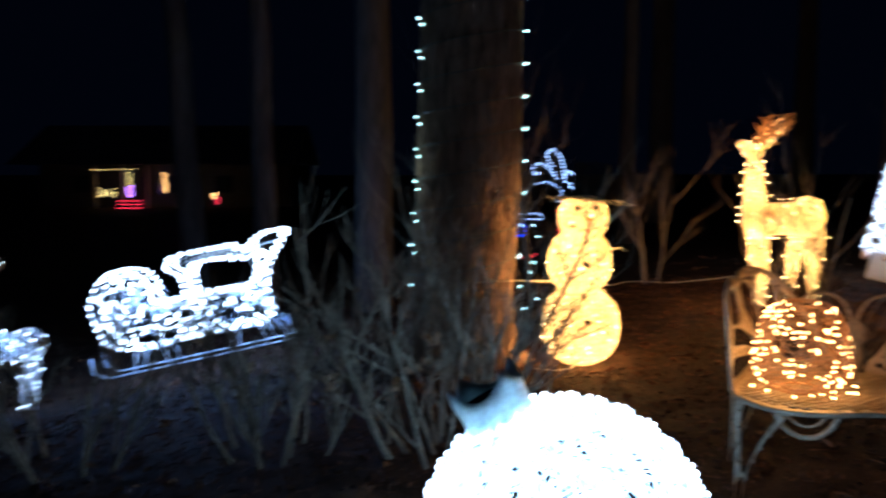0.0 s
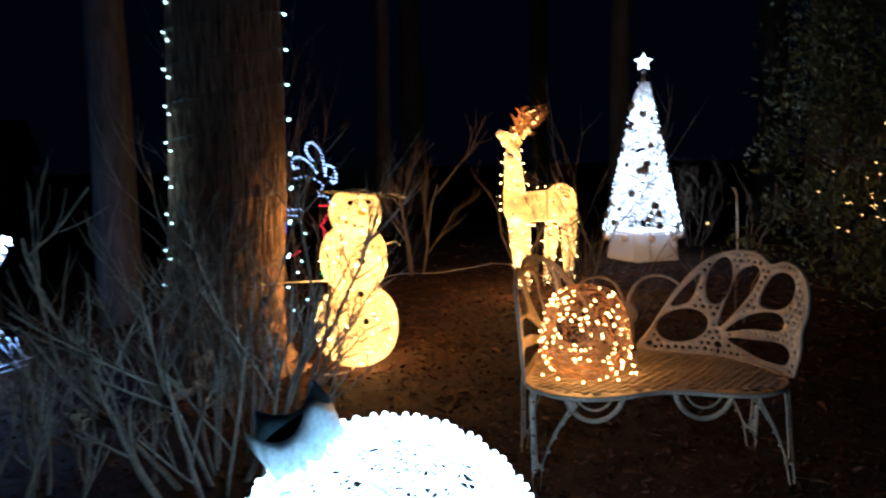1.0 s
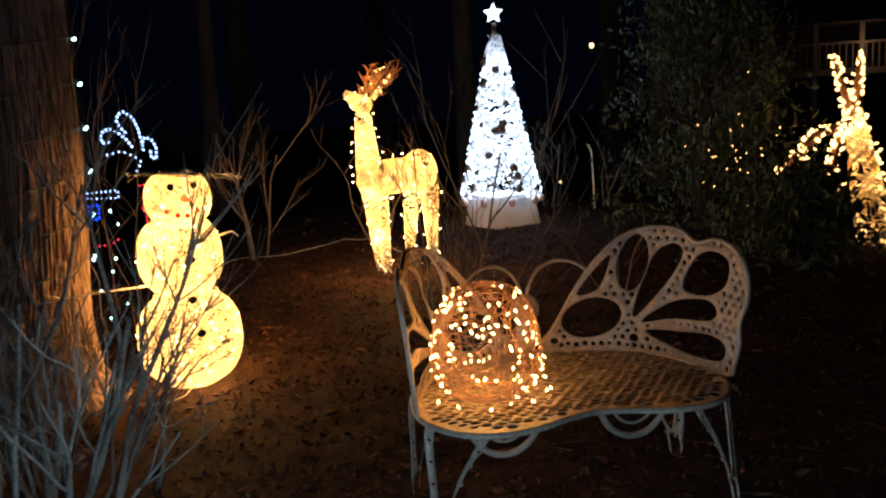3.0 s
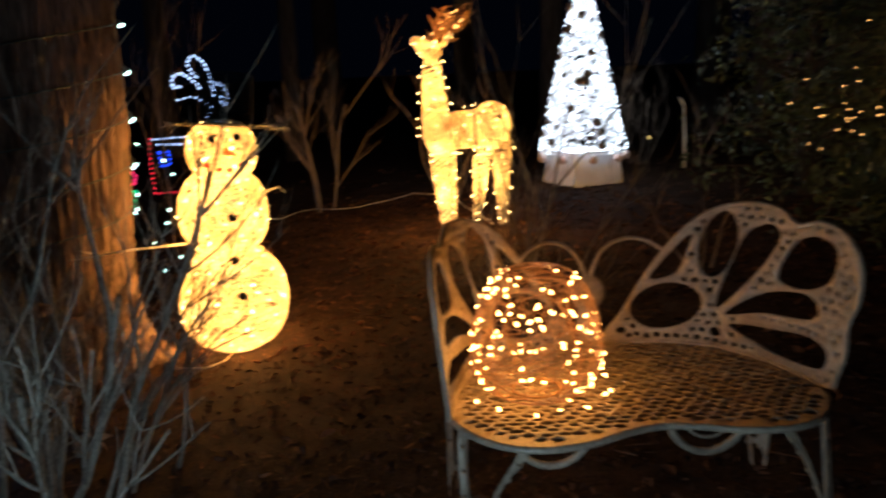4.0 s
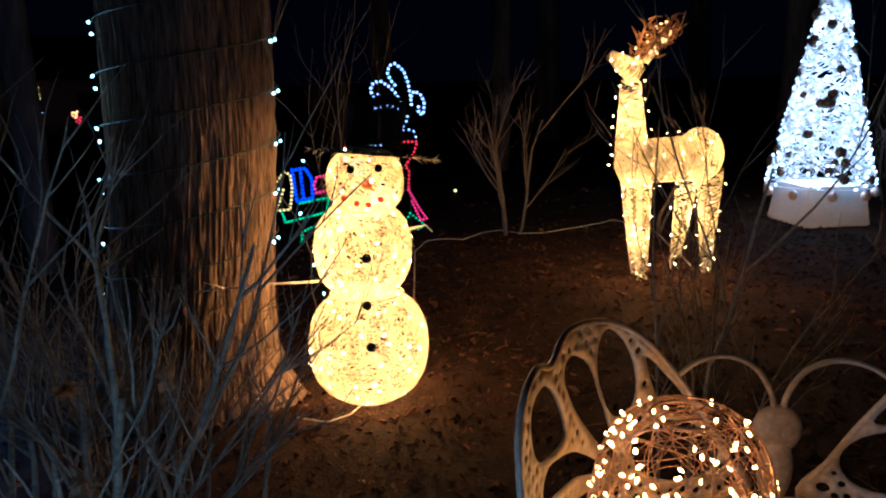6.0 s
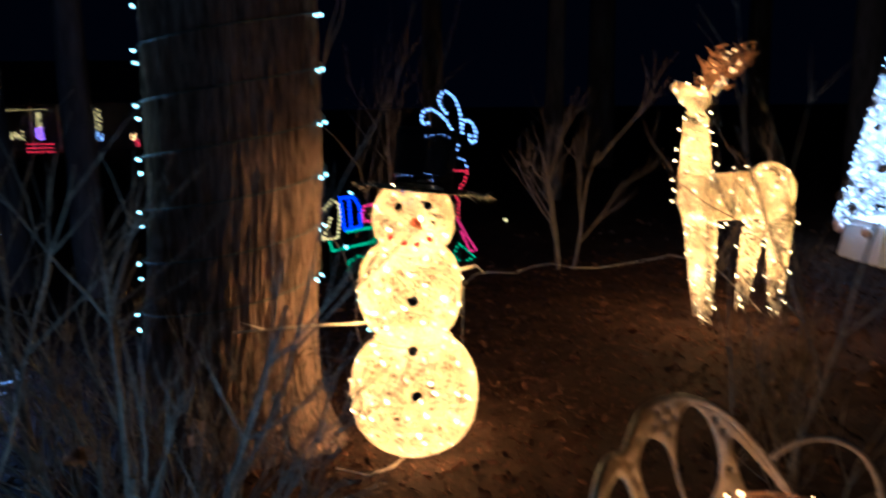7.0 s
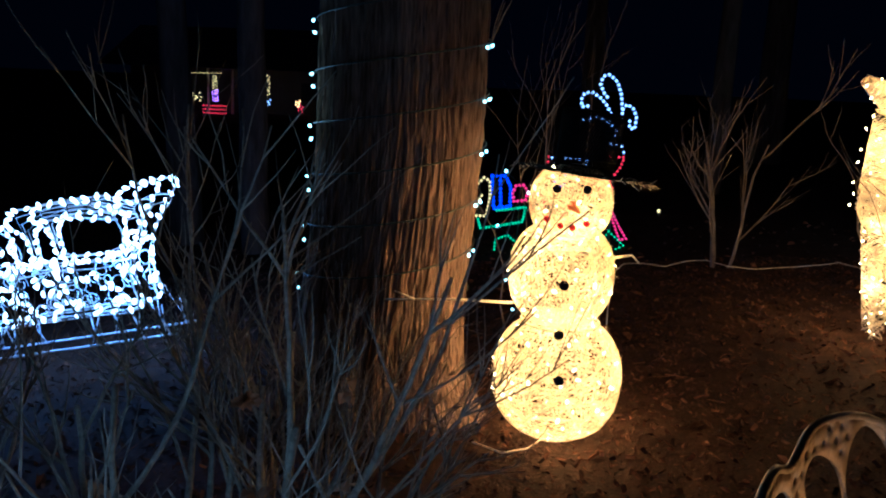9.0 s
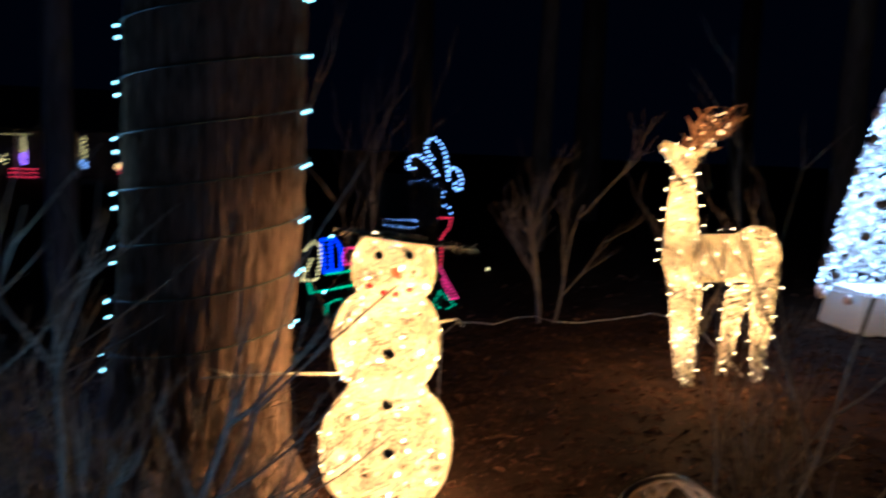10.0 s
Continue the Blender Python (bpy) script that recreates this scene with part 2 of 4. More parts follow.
def rounded(poly, steps=4):
    """A closed Catmull-Rom curve through the corners."""
    out, n = [], len(poly)
    for i in range(n):
        p0, p1, p2, p3 = (np.array(poly[(i + k) % n], float) for k in (-1, 0, 1, 2))
        for s in range(steps):
            t = s / steps
            q = 0.5 * (2 * p1 + (p2 - p0) * t + (2 * p0 - 5 * p1 + 4 * p2 - p3) * t * t + (3 * p1 - p0 - 3 * p2 + p3) * t ** 3)
            out.append((float(q[0]), float(q[1])))
    return out


def curve(pts, steps=5):
    """An open smooth curve through points."""
    p = [Vector(q) for q in pts]
    p = [p[0] * 2 - p[1]] + p + [p[-1] * 2 - p[-2]]
    out = []
    for i in range(1, len(p) - 2):
        for s in range(steps):
            t = s / steps
            out.append(0.5 * (2 * p[i] + (p[i + 1] - p[i - 1]) * t + (2 * p[i - 1] - 5 * p[i] + 4 * p[i + 1] - p[i + 2]) * t * t + (3 * p[i] - p[i - 1] - 3 * p[i + 1] + p[i + 2]) * t ** 3))
    return out + [p[-2]]


def oval(cx, cy, a, b, turn=0.0, n=20):
    c, s = math.cos(radians(turn)), math.sin(radians(turn))
    return [(cx + a * math.cos(k * 2 * math.pi / n) * c - b * math.sin(k * 2 * math.pi / n) * s,
             cy + a * math.cos(k * 2 * math.pi / n) * s + b * math.sin(k * 2 * math.pi / n) * c) for k in range(n)]


def plate(outline, holes, thick, place):
    """A flat pierced casting: outline and holes in the plane, thickened, each point set by place(x, y, side)."""
    bm = bmesh.new()
    loops = []
    for ring in [outline] + holes:
        vs = [bm.verts.new((x, y, 0)) for x, y in ring]
        loops.append(vs)
        for i in range(len(vs)):
            bm.edges.new((vs[i - 1], vs[i]))
    bmesh.ops.triangle_fill(bm, use_beauty=True, use_dissolve=False, edges=bm.edges[:])
    flat = bm.verts[:]
    index = {v: i for i, v in enumerate(flat)}
    b, n = Build(), len(flat)
    for side in (0.5, -0.5):
        b.v += [Vector(place(v.co.x, v.co.y, side * thick)) for v in flat]
    for f in bm.faces:
        q = [index[v] for v in f.verts]
        if f.normal.z < 0:
            q.reverse()
        b.f.append(tuple(q))
        b.f.append(tuple(n + i for i in reversed(q)))
    for vs in loops:
        for i in range(len(vs)):
            a, c = index[vs[i - 1]], index[vs[i]]
            b.f.append((a, c, n + c, n + a))
    bm.free()
    return b


def scatter_dots(outline, big, spacing, margin, r, keep=1.0, seed=1, rows=False):
    """Small round holes over what the big holes leave."""
    rnd = random.Random(seed)
    xs, ys = [p[0] for p in outline], [p[1] for p in outline]
    dots, row, y = [], 0, min(ys)
    while y < max(ys):
        x = min(xs) + (spacing / 2 if row % 2 else 0)
        while x < max(xs):
            px, py = x + rnd.uniform(-0.1, 0.1) * spacing, y + rnd.uniform(-0.1, 0.1) * spacing
            if inside(outline, px, py) and gap(outline, px, py) > margin and not any(inside(h, px, py) or gap(h, px, py) < margin for h in big) and rnd.random() < keep:
                rr = r * rnd.uniform(0.75, 1.25)
                dots.append(oval(px, py, rr * (1.35 if rows else 1), rr * (0.8 if rows else 1), 0, 8))
            x += spacing
        y += spacing * (0.62 if rows else 0.87)
        row += 1
    return dots


def wrap(c, r, loops, thick, seed=1, seg=40, wobble=0.06, floor=None, ceiling=None, sides=3, full=2.0):
    """Threads wound round and round an egg shape."""
    rnd, b = random.Random(seed), Build()
    for _ in range(loops):
        n = Vector((rnd.gauss(0, 1), rnd.gauss(0, 1), rnd.gauss(0, 1))).normalized()
        u = n.orthogonal().normalized()
        w = n.cross(u)
        off, ph, lift = rnd.uniform(-0.55, 0.55), rnd.uniform(0, 6.3), rnd.uniform(0.985, 1.015)
        pts = []
        for k in range(seg):
            a = 2 * math.pi * k / seg
            q = (u * math.cos(a) + w * math.sin(a)) * math.sqrt(1 - off * off) + n * (off + wobble * math.sin(3 * a + ph))
            q = q.normalized() * lift
            z = q.z
            if full > 2.0:
                wide = max(0.0, 1 - min(1.0, abs(z)) ** full) ** (1 / full) / max(1e-3, math.hypot(q.x, q.y))
                q = Vector((q.x * wide * lift, q.y * wide * lift, z))
            if floor is not None:
                z = max(z, floor)
            if ceiling is not None:
                z = min(z, ceiling)
            pts.append((c[0] + q.x * r[0], c[1] + q.y * r[1], c[2] + z * r[2]))
        b.tube(pts, thick * rnd.uniform(0.7, 1.3), sides=sides, closed=True)
    return b


def on_ball(c, r, n, seed=1, lift=1.02, low=-0.95, high=0.95):
    rnd, out = random.Random(seed), []
    for i in range(n):
        z = low + (high - low) * (i + 0.5) / n + rnd.uniform(-0.03, 0.03)
        z = max(-0.99, min(0.99, z))
        a = i * 2.39996 + rnd.uniform(-0.3, 0.3)
        s = math.sqrt(1 - z * z)
        out.append((c[0] + r[0] * lift * s * math.cos(a), c[1] + r[1] * lift * s * math.sin(a), c[2] + r[2] * lift * z))
    return out


def wind(a, b, r0, r1, loops, thick, seed=1, flat=1.0, sides=3):
    """Threads wound round a limb from a to b, with a slack criss-cross."""
    rnd, out = random.Random(seed), Build()
    a, b = Vector(a), Vector(b)
    d = (b - a).normalized()
    s = d.orthogonal().normalized()
    w = d.cross(s)
    for _ in range(loops):
        t0, t1 = sorted((rnd.random(), rnd.random()))
        if t1 - t0 < 0.25:
            t0, t1 = max(0, t0 - 0.2), min(1, t1 + 0.2)
        turns, ph, way, n = rnd.uniform(0.8, 2.5), rnd.uniform(0, 6.3), rnd.choice((-1, 1)), 30
        pts = []
        for k in range(n + 1):
            t = t0 + (t1 - t0) * k / n
            g = ph + way * turns * 2 * math.pi * k / n
            r = (r0 + (r1 - r0) * t) * rnd.uniform(0.96, 1.04)
            pts.append(a + (b - a) * t + s * (r * math.cos(g)) + w * (r * flat * math.sin(g)))
        out.tube(pts, thick * rnd.uniform(0.7, 1.3), sides=sides)
    return out


def along_limb(a, b, r0, r1, n, seed=1, lift=1.1):
    rnd, out = random.Random(seed), []
    a, b = Vector(a), Vector(b)
    d = (b - a).normalized()
    s = d.orthogonal().normalized()
    w = d.cross(s)
    for i in range(n):
        t, g = (i + 0.5) / n, i * 2.39996 + rnd.uniform(-0.4, 0.4)
        r = (r0 + (r1 - r0) * t) * lift
        out.append(tuple(a + (b - a) * t + s * (r * math.cos(g)) + w * (r * math.sin(g))))
    return out


# ---- ground ----
def axis(lo, hi, step, far):
    a = list(np.arange(lo, hi + step / 2, step))
    left, right, s = [], [], step
    x = lo
    while x > -far:
        s *= 1.35
        x -= s
        left.append(x)
    s, x = step, hi
    while x < far:
        s *= 1.35
        x += s
        right.append(x)
    return left[::-1] + a + right


def make_ground():
    xs, ys = axis(-4.0, 6.5, 0.06, 700), axis(1.0, 10.5, 0.06, 700)
    b = Build()
    for y in ys:
        for x in xs:
            near = 1.0 if -5 < x < 8 and 0 < y < 12 else 0.0
            z = ground_z(x, y) + near * relief(x, y)
            b.v.append(Vector((x, y, z)))
    w = len(xs)
    b.f = [(j * w + i, j * w + i + 1, (j + 1) * w + i + 1, (j + 1) * w + i) for j in range(len(ys) - 1) for i in range(w - 1)]
    ob = new("ground", b.mesh("ground", M_soil))
    tagged(ob, "dark bare garden soil with mulch at night", "ground", kind="structure")


make_ground()


def make_litter():
    rnd, b = random.Random(4), Build()
    for _ in range(3000):
        x, y = rnd.uniform(-4, 7), 1.2 + 10 * rnd.random() ** 1.1
        s, a = 0.012 + 0.034 * rnd.random() ** 2.2, rnd.uniform(0, 6.3)
        z = ground_z(x, y) + relief(x, y) + 0.006
        m = Matrix.Translation((x, y, z)) @ Euler((rnd.uniform(-0.6, 0.6), rnd.uniform(-0.6, 0.6), a)).to_matrix().to_4x4()
        n, k = len(b.v), rnd.uniform(0.2, 0.5)
        curl = s * rnd.uniform(0.1, 0.6)
        for q in ((-s, 0, 0), (-0.3 * s, -k * s, curl), (0.4 * s, -k * s * 0.8, curl), (s, 0, 0.3 * curl), (0.4 * s, k * s * 0.8, curl), (-0.3 * s, k * s, curl), (0, 0, 0)):
            b.v.append(m @ Vector(q))
        b.f += [(n + i, n + (i + 1) % 6, n + 6) for i in range(6)]
    for _ in range(900):
        x, y = rnd.uniform(-3, 6), rnd.uniform(1.5, 9)
        a, s = rnd.uniform(0, 6.3), rnd.uniform(0.03, 0.12)
        z = ground_z(x, y) + 0.02
        b.tube([(x, y, z), (x + s * math.cos(a), y + s * math.sin(a), z + rnd.uniform(-0.005, 0.02))], 0.003, 0.001, 3)
    ob = new("leaf_litter", b.mesh("leaf_litter", M_leaf, False))
    tagged(ob, "scattered dry brown leaves and twigs on the soil", "leaf litter", kind="stuff")


make_litter()


def make_mulch():
    rnd, b = random.Random(14), Build()
    for _ in range(42000):
        x, y = rnd.uniform(-2.5, 5.0), 2.2 + 7.0 * rnd.random()
        s, a, n = 0.005 + 0.02 * rnd.random() ** 2, rnd.uniform(0, 6.3), len(b.v)
        z = ground_z(x, y) + relief(x, y) + 0.005
        m = Matrix.Translation((x, y, z)) @ Euler((rnd.uniform(-0.8, 0.8), rnd.uniform(-0.8, 0.8), a)).to_matrix().to_4x4()
        b.v += [m @ Vector(q) for q in ((-s, -0.4 * s, 0), (s, -0.3 * s, 0.002), (0.9 * s, 0.35 * s, 0), (-0.8 * s, 0.4 * s, 0.002))]
        b.f.append((n, n + 1, n + 2, n + 3))
    ob = new("mulch_chips", b.mesh("mulch_chips", M_chip, False))
    tagged(ob, "dark shredded bark mulch strewn over the soil", "mulch", kind="stuff")


make_mulch()


# ---- big tree with its strings of lights ----
def sway(z):
    return 0.012 * z - 0.08 * max(0.0, 1.3 - z) ** 1.4


def make_trunk():
    tree = thing("tree", (0.17, 5.72, 0.0), "thick old tree trunk with deeply furrowed bark", "tree")
    b, sides, rows = Build(), 520, 300
    for j in range(rows):
        z = -0.25 + 6.5 * (j / (rows - 1)) ** 1.7
        base = 0.372 - 0.014 * max(0, z - 1.3) + 0.05 * math.exp(-max(0, z + 0.05) / 0.28)
        for k in range(sides):
            a = 2 * math.pi * k / sides
            root = 0.07 * math.exp(-max(0, z) / 0.25) * max(0, math.sin(4 * a + 0.7)) ** 2 + 0.20 * math.exp(-max(0, z - 0.03) / 0.16) * max(0, math.cos(a + 0.35)) ** 8
            twist = a + 0.012 * noise.noise((z * 1.5, a * 2, 5))
            c, q = math.cos(twist), math.sin(twist)
            ridge = noise.noise((c * 3, q * 3, z * 0.8)) * 0.010
            ridge += min(abs(noise.noise((c * 21, q * 21, z * 3.0))) * 2.6, 0.8) * 0.020
            ridge += min(abs(noise.noise((c * 38, q * 38, z * 6.5))) * 2.4, 0.7) * 0.011 + noise.noise((c * 12, q * 12, z * 16)) * 0.003
            r = base + root + ridge - 0.018
            b.v.append(Vector((r * math.cos(a) + sway(z), r * math.sin(a), z)))
    b.f = [(j * sides + k, j * sides + (k + 1) % sides, (j + 1) * sides + (k + 1) % sides, (j + 1) * sides + k) for j in range(rows - 1) for k in range(sides)]
    part("trunk", b, M_bark, tree)
    limb = Build()
    for a, h in ((0.4, 4.6), (2.6, 5.2), (4.4, 5.6)):
        pts = [(0.3 * math.cos(a) * k, 0.3 * math.sin(a) * k, h + 0.32 * k) for k in range(9)]
        limb.tube(pts, 0.13, 0.03, 8)
    part("limb", limb, M_bark, tree)

    string = thing("string_lights", (0.17, 5.72, 0.0), "string of small white lights wound round the tree trunk", "string lights")
    wire, places, turns = Build(), [], 11
    pts = []
    for k in range(turns * 40 + 1):
        a, z = 2 * math.pi * k / 40, 0.55 + 0.225 * k / 40
        dip = 0.03 * math.sin(a * 1.0 + 1.0)
        r = 0.372 - 0.014 * max(0, z - 1.3) + 0.05 * math.exp(-z / 0.28) + 0.020
        pts.append((r * math.cos(a) + sway(z), r * math.sin(a), z + dip))
    wire.tube(pts, 0.004, sides=4)
    part("wire", wire, M_wire, string)
    for k in range(0, len(pts)):
        a = (k % 40) / 40
        # bulbs hang at both flanks of the trunk
        if a in (0.55, 0.575, 0.95, 0.975):
            x, y, z = pts[k]
            f = 1.035
            places.append((x * f, y * f - 0.01, z - (0.07 if a == 0.575 else 0.012)))
    bulbs(string, places, bulb_mesh(0.007, G_mint, 1.3))


make_trunk()


# ---- bare shrubs and trees ----
def stem_mesh(rnd, height, r, lean, spread, forks=3, seg=9):
    b = Build()

    def grow(p, d, length, rad, level):
        pts, q = [p.copy()], p.copy()
        v = d.copy()
        for _ in range(seg):
            v = (v + Vector((rnd.gauss(0, 0.15), rnd.gauss(0, 0.15), 0.05 + rnd.gauss(0, 0.09)))).normalized()
            q = q + v * (length / seg)
            pts.append(q.copy())
        b.tube(pts, rad, rad * 0.22, 6 if level == 0 else 4)
        if level < 2:
            for _ in range(forks if level == 0 else rnd.randint(1, 3)):
                i = rnd.randint(2, seg - 1)
                side = Vector((rnd.gauss(0, 1), rnd.gauss(0, 1), 0.7)).normalized()
                grow(pts[i], (v * 0.7 + side * 0.6).normalized(), length * rnd.uniform(0.3, 0.65), rad * (0.45 if level == 0 else 0.55), level + 1)

    grow(Vector((0, 0, 0)), Vector((lean[0], lean[1], 1)).normalized(), height, r, 0)
    return b


def make_shrub(at, stems, height, spread, seed, label, r=0.010, forks=4, material=None, leaves=0):
    rnd = random.Random(seed)
    z = ground_z(at[0], at[1]) - 0.03
    shrub = thing("shrub", (at[0], at[1], z), label, "shrub", "bare shrubs")
    for i in range(stems):
        a = 2 * math.pi * i / stems + rnd.uniform(-0.4, 0.4)
        k = spread * rnd.uniform(0.25, 1.0)
        foot = rnd.uniform(0.05, 0.30 if label == NEAR else 0.1)
        tall, thick, lean = height * rnd.uniform(0.7, 1.1), r * rnd.uniform(0.7, 1.3), (k * math.cos(a), k * math.sin(a))
        shape = vase_mesh(rnd, tall * 0.8, thick, lean) if label == NEAR or material else stem_mesh(rnd, tall, thick, lean, spread, forks)
        ob = part("stem", shape, material or (M_twig if label == NEAR else M_fartwig), shrub)
        ob.location = (foot * math.cos(a), foot * math.sin(a), 0)
    for i in range(leaves):
        b, s = Build(), rnd.uniform(0.03, 0.055)
        for _ in range(3):
            n = len(b.v)
            m = Euler((rnd.uniform(-1, 1), rnd.uniform(-1, 1), rnd.uniform(0, 6))).to_matrix()
            for q in ((-s, 0, 0), (-0.4 * s, -0.35 * s, 0.01), (0.2 * s, -0.2 * s, 0), (0.5 * s, -0.4 * s, 0.01), (s, 0, 0), (0.5 * s, 0.4 * s, 0.01), (0.2 * s, 0.2 * s, 0), (-0.4 * s, 0.35 * s, 0.01)):
                b.v.append(m @ Vector(q))
            b.f.append(tuple(range(n, n + 8)))
        ob = part("dead_leaf", b, M_dryleaf, shrub, smooth=False)
        ob.location = (rnd.uniform(-0.3, 0.3), rnd.uniform(-0.35, 0.1), rnd.uniform(0.35, 0.7))
    return shrub


def vase_mesh(rnd, height, r, lean):
    """A stem that forks into upward-curving branches and blunt twigs."""
    b = Build()

    def grow(p, d, length, rad, level):
        n = 8 if level < 2 else 5
        pts, q, v = [p.copy()], p.copy(), d.copy()
        for _ in range(n):
            v = (v + Vector((rnd.gauss(0, 0.075), rnd.gauss(0, 0.075), 0.055))).normalized()
            q = q + v * (length / n)
            pts.append(q.copy())
        b.tube(pts, rad, rad * (0.5 if level < 2 else 0.4), 7 if level == 0 else 5)
        if level < 3:
            for _ in range((4, 4, 2)[level] - (rnd.random() < 0.4)):
                i = rnd.randint(2, n - 1)
                side = v.orthogonal().normalized()
                side.rotate(Euler((0, 0, rnd.uniform(0, 6.3))))
                side = (side - v * side.dot(v)).normalized()
                away = (v + side * rnd.uniform(0.35, 0.8)).normalized()
                grow(pts[i], away, length * rnd.uniform(0.42, 0.72), max(0.0016, rad * rnd.uniform(0.42, 0.62)), level + 1)

    grow(Vector((0, 0, 0)), Vector((lean[0], lean[1], 1)).normalized(), height, r, 0)
    return b


NEAR = "bare twiggy shrub with grey stems and a few dead leaves"
make_shrub((0.0, 3.80), 14, 1.25, 0.68, 11, NEAR, 0.0145, leaves=6)
make_shrub((-0.8, 3.75), 11, 0.8, 0.75, 12, NEAR, 0.013, leaves=5)
make_shrub((0.24, 4.25), 9, 0.75, 0.42, 17, NEAR, 0.0085, leaves=4)
make_shrub((0.08, 4.75), 9, 0.85, 0.4, 18, NEAR, 0.007, leaves=3)
make_shrub((-1.75, 3.6), 7, 0.8, 0.8, 14, NEAR, 0.011, leaves=2)


def make_leaf_clump(at, size, seed):
    rnd, b = random.Random(seed), Build()
    for _ in range(5):
        n, s = len(b.v), size * rnd.uniform(0.6, 1.0)
        m = Euler((rnd.uniform(0.4, 1.4), rnd.uniform(-0.5, 0.5), rnd.uniform(0, 6))).to_matrix()
        edge = [(-1.0, 0.0), (-0.7, -0.22), (-0.55, -0.10), (-0.3, -0.42), (-0.1, -0.15), (0.2, -0.45), (0.4, -0.14), (0.7, -0.26), (1.0, 0.0), (0.7, 0.26), (0.4, 0.14), (0.2, 0.45), (-0.1, 0.15), (-0.3, 0.42), (-0.55, 0.10), (-0.7, 0.22)]
        b.v += [m @ Vector((s * x, s * y, 0.35 * s * abs(y) + 0.12 * s * x * x)) for x, y in edge] + [m @ Vector((0, 0, 0))]
        b.f += [(n + i, n + (i + 1) % 16, n + 16) for i in range(16)]
    ob = new("dead_leaves", b.mesh("dead_leaves", M_dryleaf, False))
    ob.location = at
    tagged(ob, "curled dry brown oak leaves caught in the shrub", "dead leaves", "caught leaves")


make_leaf_clump((-0.14, 3.58, 0.46), 0.075, 3)
make_leaf_clump((0.22, 3.75, 0.80), 0.055, 4)
make_leaf_clump((-0.06, 3.55, 0.50), 0.055, 5)
FAR = "bare leafless shrub with thin upright branches"
make_shrub((2.29, 8.74), 3, 1.5, 0.24, 21, FAR, 0.018, 2, M_fartwig)
make_shrub((3.45, 8.3), 4, 1.1, 0.85, 22, FAR, 0.016, 3)
make_shrub((1.98, 4.32), 3, 1.62, 0.22, 23, "leafless shrub with a tangled crown behind the bench", 0.0065, 4, M_twig)
make_shrub((2.22, 4.45), 2, 0.85, 0.25, 24, "small leafless shrub behind the bench", 0.007, 4, M_twig)
make_shrub((3.75, 5.2), 3, 0.75, 0.35, 25, FAR, 0.008, 3)
make_shrub((6.9, 8.8), 5, 0.9, 0.3, 26, FAR, 0.012, 2)
make_shrub((6.4, 9.4), 6, 1.1, 0.7, 27, "dense leafless shrub with a tangle of crooked branches", 0.010, 4, M_fartwig)
make_shrub((0.95, 7.6), 2, 2.2, 0.2, 28, "thin leafless sapling near the big trunk", 0.007, 4)
make_shrub((0.75, 6.7), 2, 2.2, 0.12, 29, "thin leafless sapling beside the big trunk", 0.005, 4)
make_shrub((7.9, 8.2), 10, 2.4, 0.7, 30, FAR, 0.015, 5)


def make_sapling_string():
    k = thing("string_lights", (0.74, 6.7, ground_z(0.74, 6.7)), "sparse string of small white lights hung in a sapling", "string lights")
    rnd = random.Random(33)
    spots = [(0.10 * math.sin(i * 2.2) + rnd.gauss(0, 0.03), 0.08 * math.cos(i * 2.2), 0.15 + 0.105 * i) for i in range(9)]
    part("wire", Build().tube(spots, 0.0025, sides=3), M_wire, k)
    bulbs(k, spots[::2] + spots[1:8:2], bulb_mesh(0.0085, G_mint, 1.3))


make_sapling_string()


def make_far_tree(at, r, height, seed, lean=0.0):
    rnd = random.Random(seed)
    z = ground_z(at[0], at[1]) - 0.1
    tree = thing("tree", (at[0], at[1], z), "tall bare tree trunk in dark woodland", "tree", "woodland trees")
    b = Build()
    pts = [(lean * k / 12 * height + 0.06 * noise.noise((k * 0.5, seed, 0)), 0.06 * noise.noise((k * 0.5, 0, seed)), height * k / 12) for k in range(13)]
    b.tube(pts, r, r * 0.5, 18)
    part("trunk", b, M_farbark_dim, tree)
    limbs = Build()
    for _ in range(6):
        i, a = rnd.randint(6, 11), rnd.uniform(0, 6.3)
        p, q = Vector(pts[i]), []
        for k in range(7):
            q.append(p + Vector((math.cos(a), math.sin(a), 0.7)) * (0.35 * k) + Vector((0, 0, rnd.gauss(0, 0.05))))
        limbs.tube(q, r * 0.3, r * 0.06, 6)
    part("limb", limbs, M_farbark_dim, tree)


for i, (x, y, r, h, lean) in enumerate(((-0.75, 8.6, 0.22, 9, 0.0), (-2.35, 10.6, 0.17, 9, -0.02), (-3.6, 11.5, 0.20, 9, -0.05), (3.1, 13.5, 0.14, 10, 0.02),
                                        (7.1, 12.5, 0.2, 10, 0.0), (8.9, 9.9, 0.16, 9, 0.0), (10.2, 12.4, 0.3, 11, 0.0), (-1.4, 16, 0.25, 11, 0.0), (1.6, 18, 0.22, 11, 0.0),
                                        (5.2, 19, 0.3, 12, 0.0), (12.5, 15, 0.3, 12, 0.0), (9.5, 21, 0.3, 12, 0.0))):
    make_far_tree((x, y), r, h, 40 + i, lean)


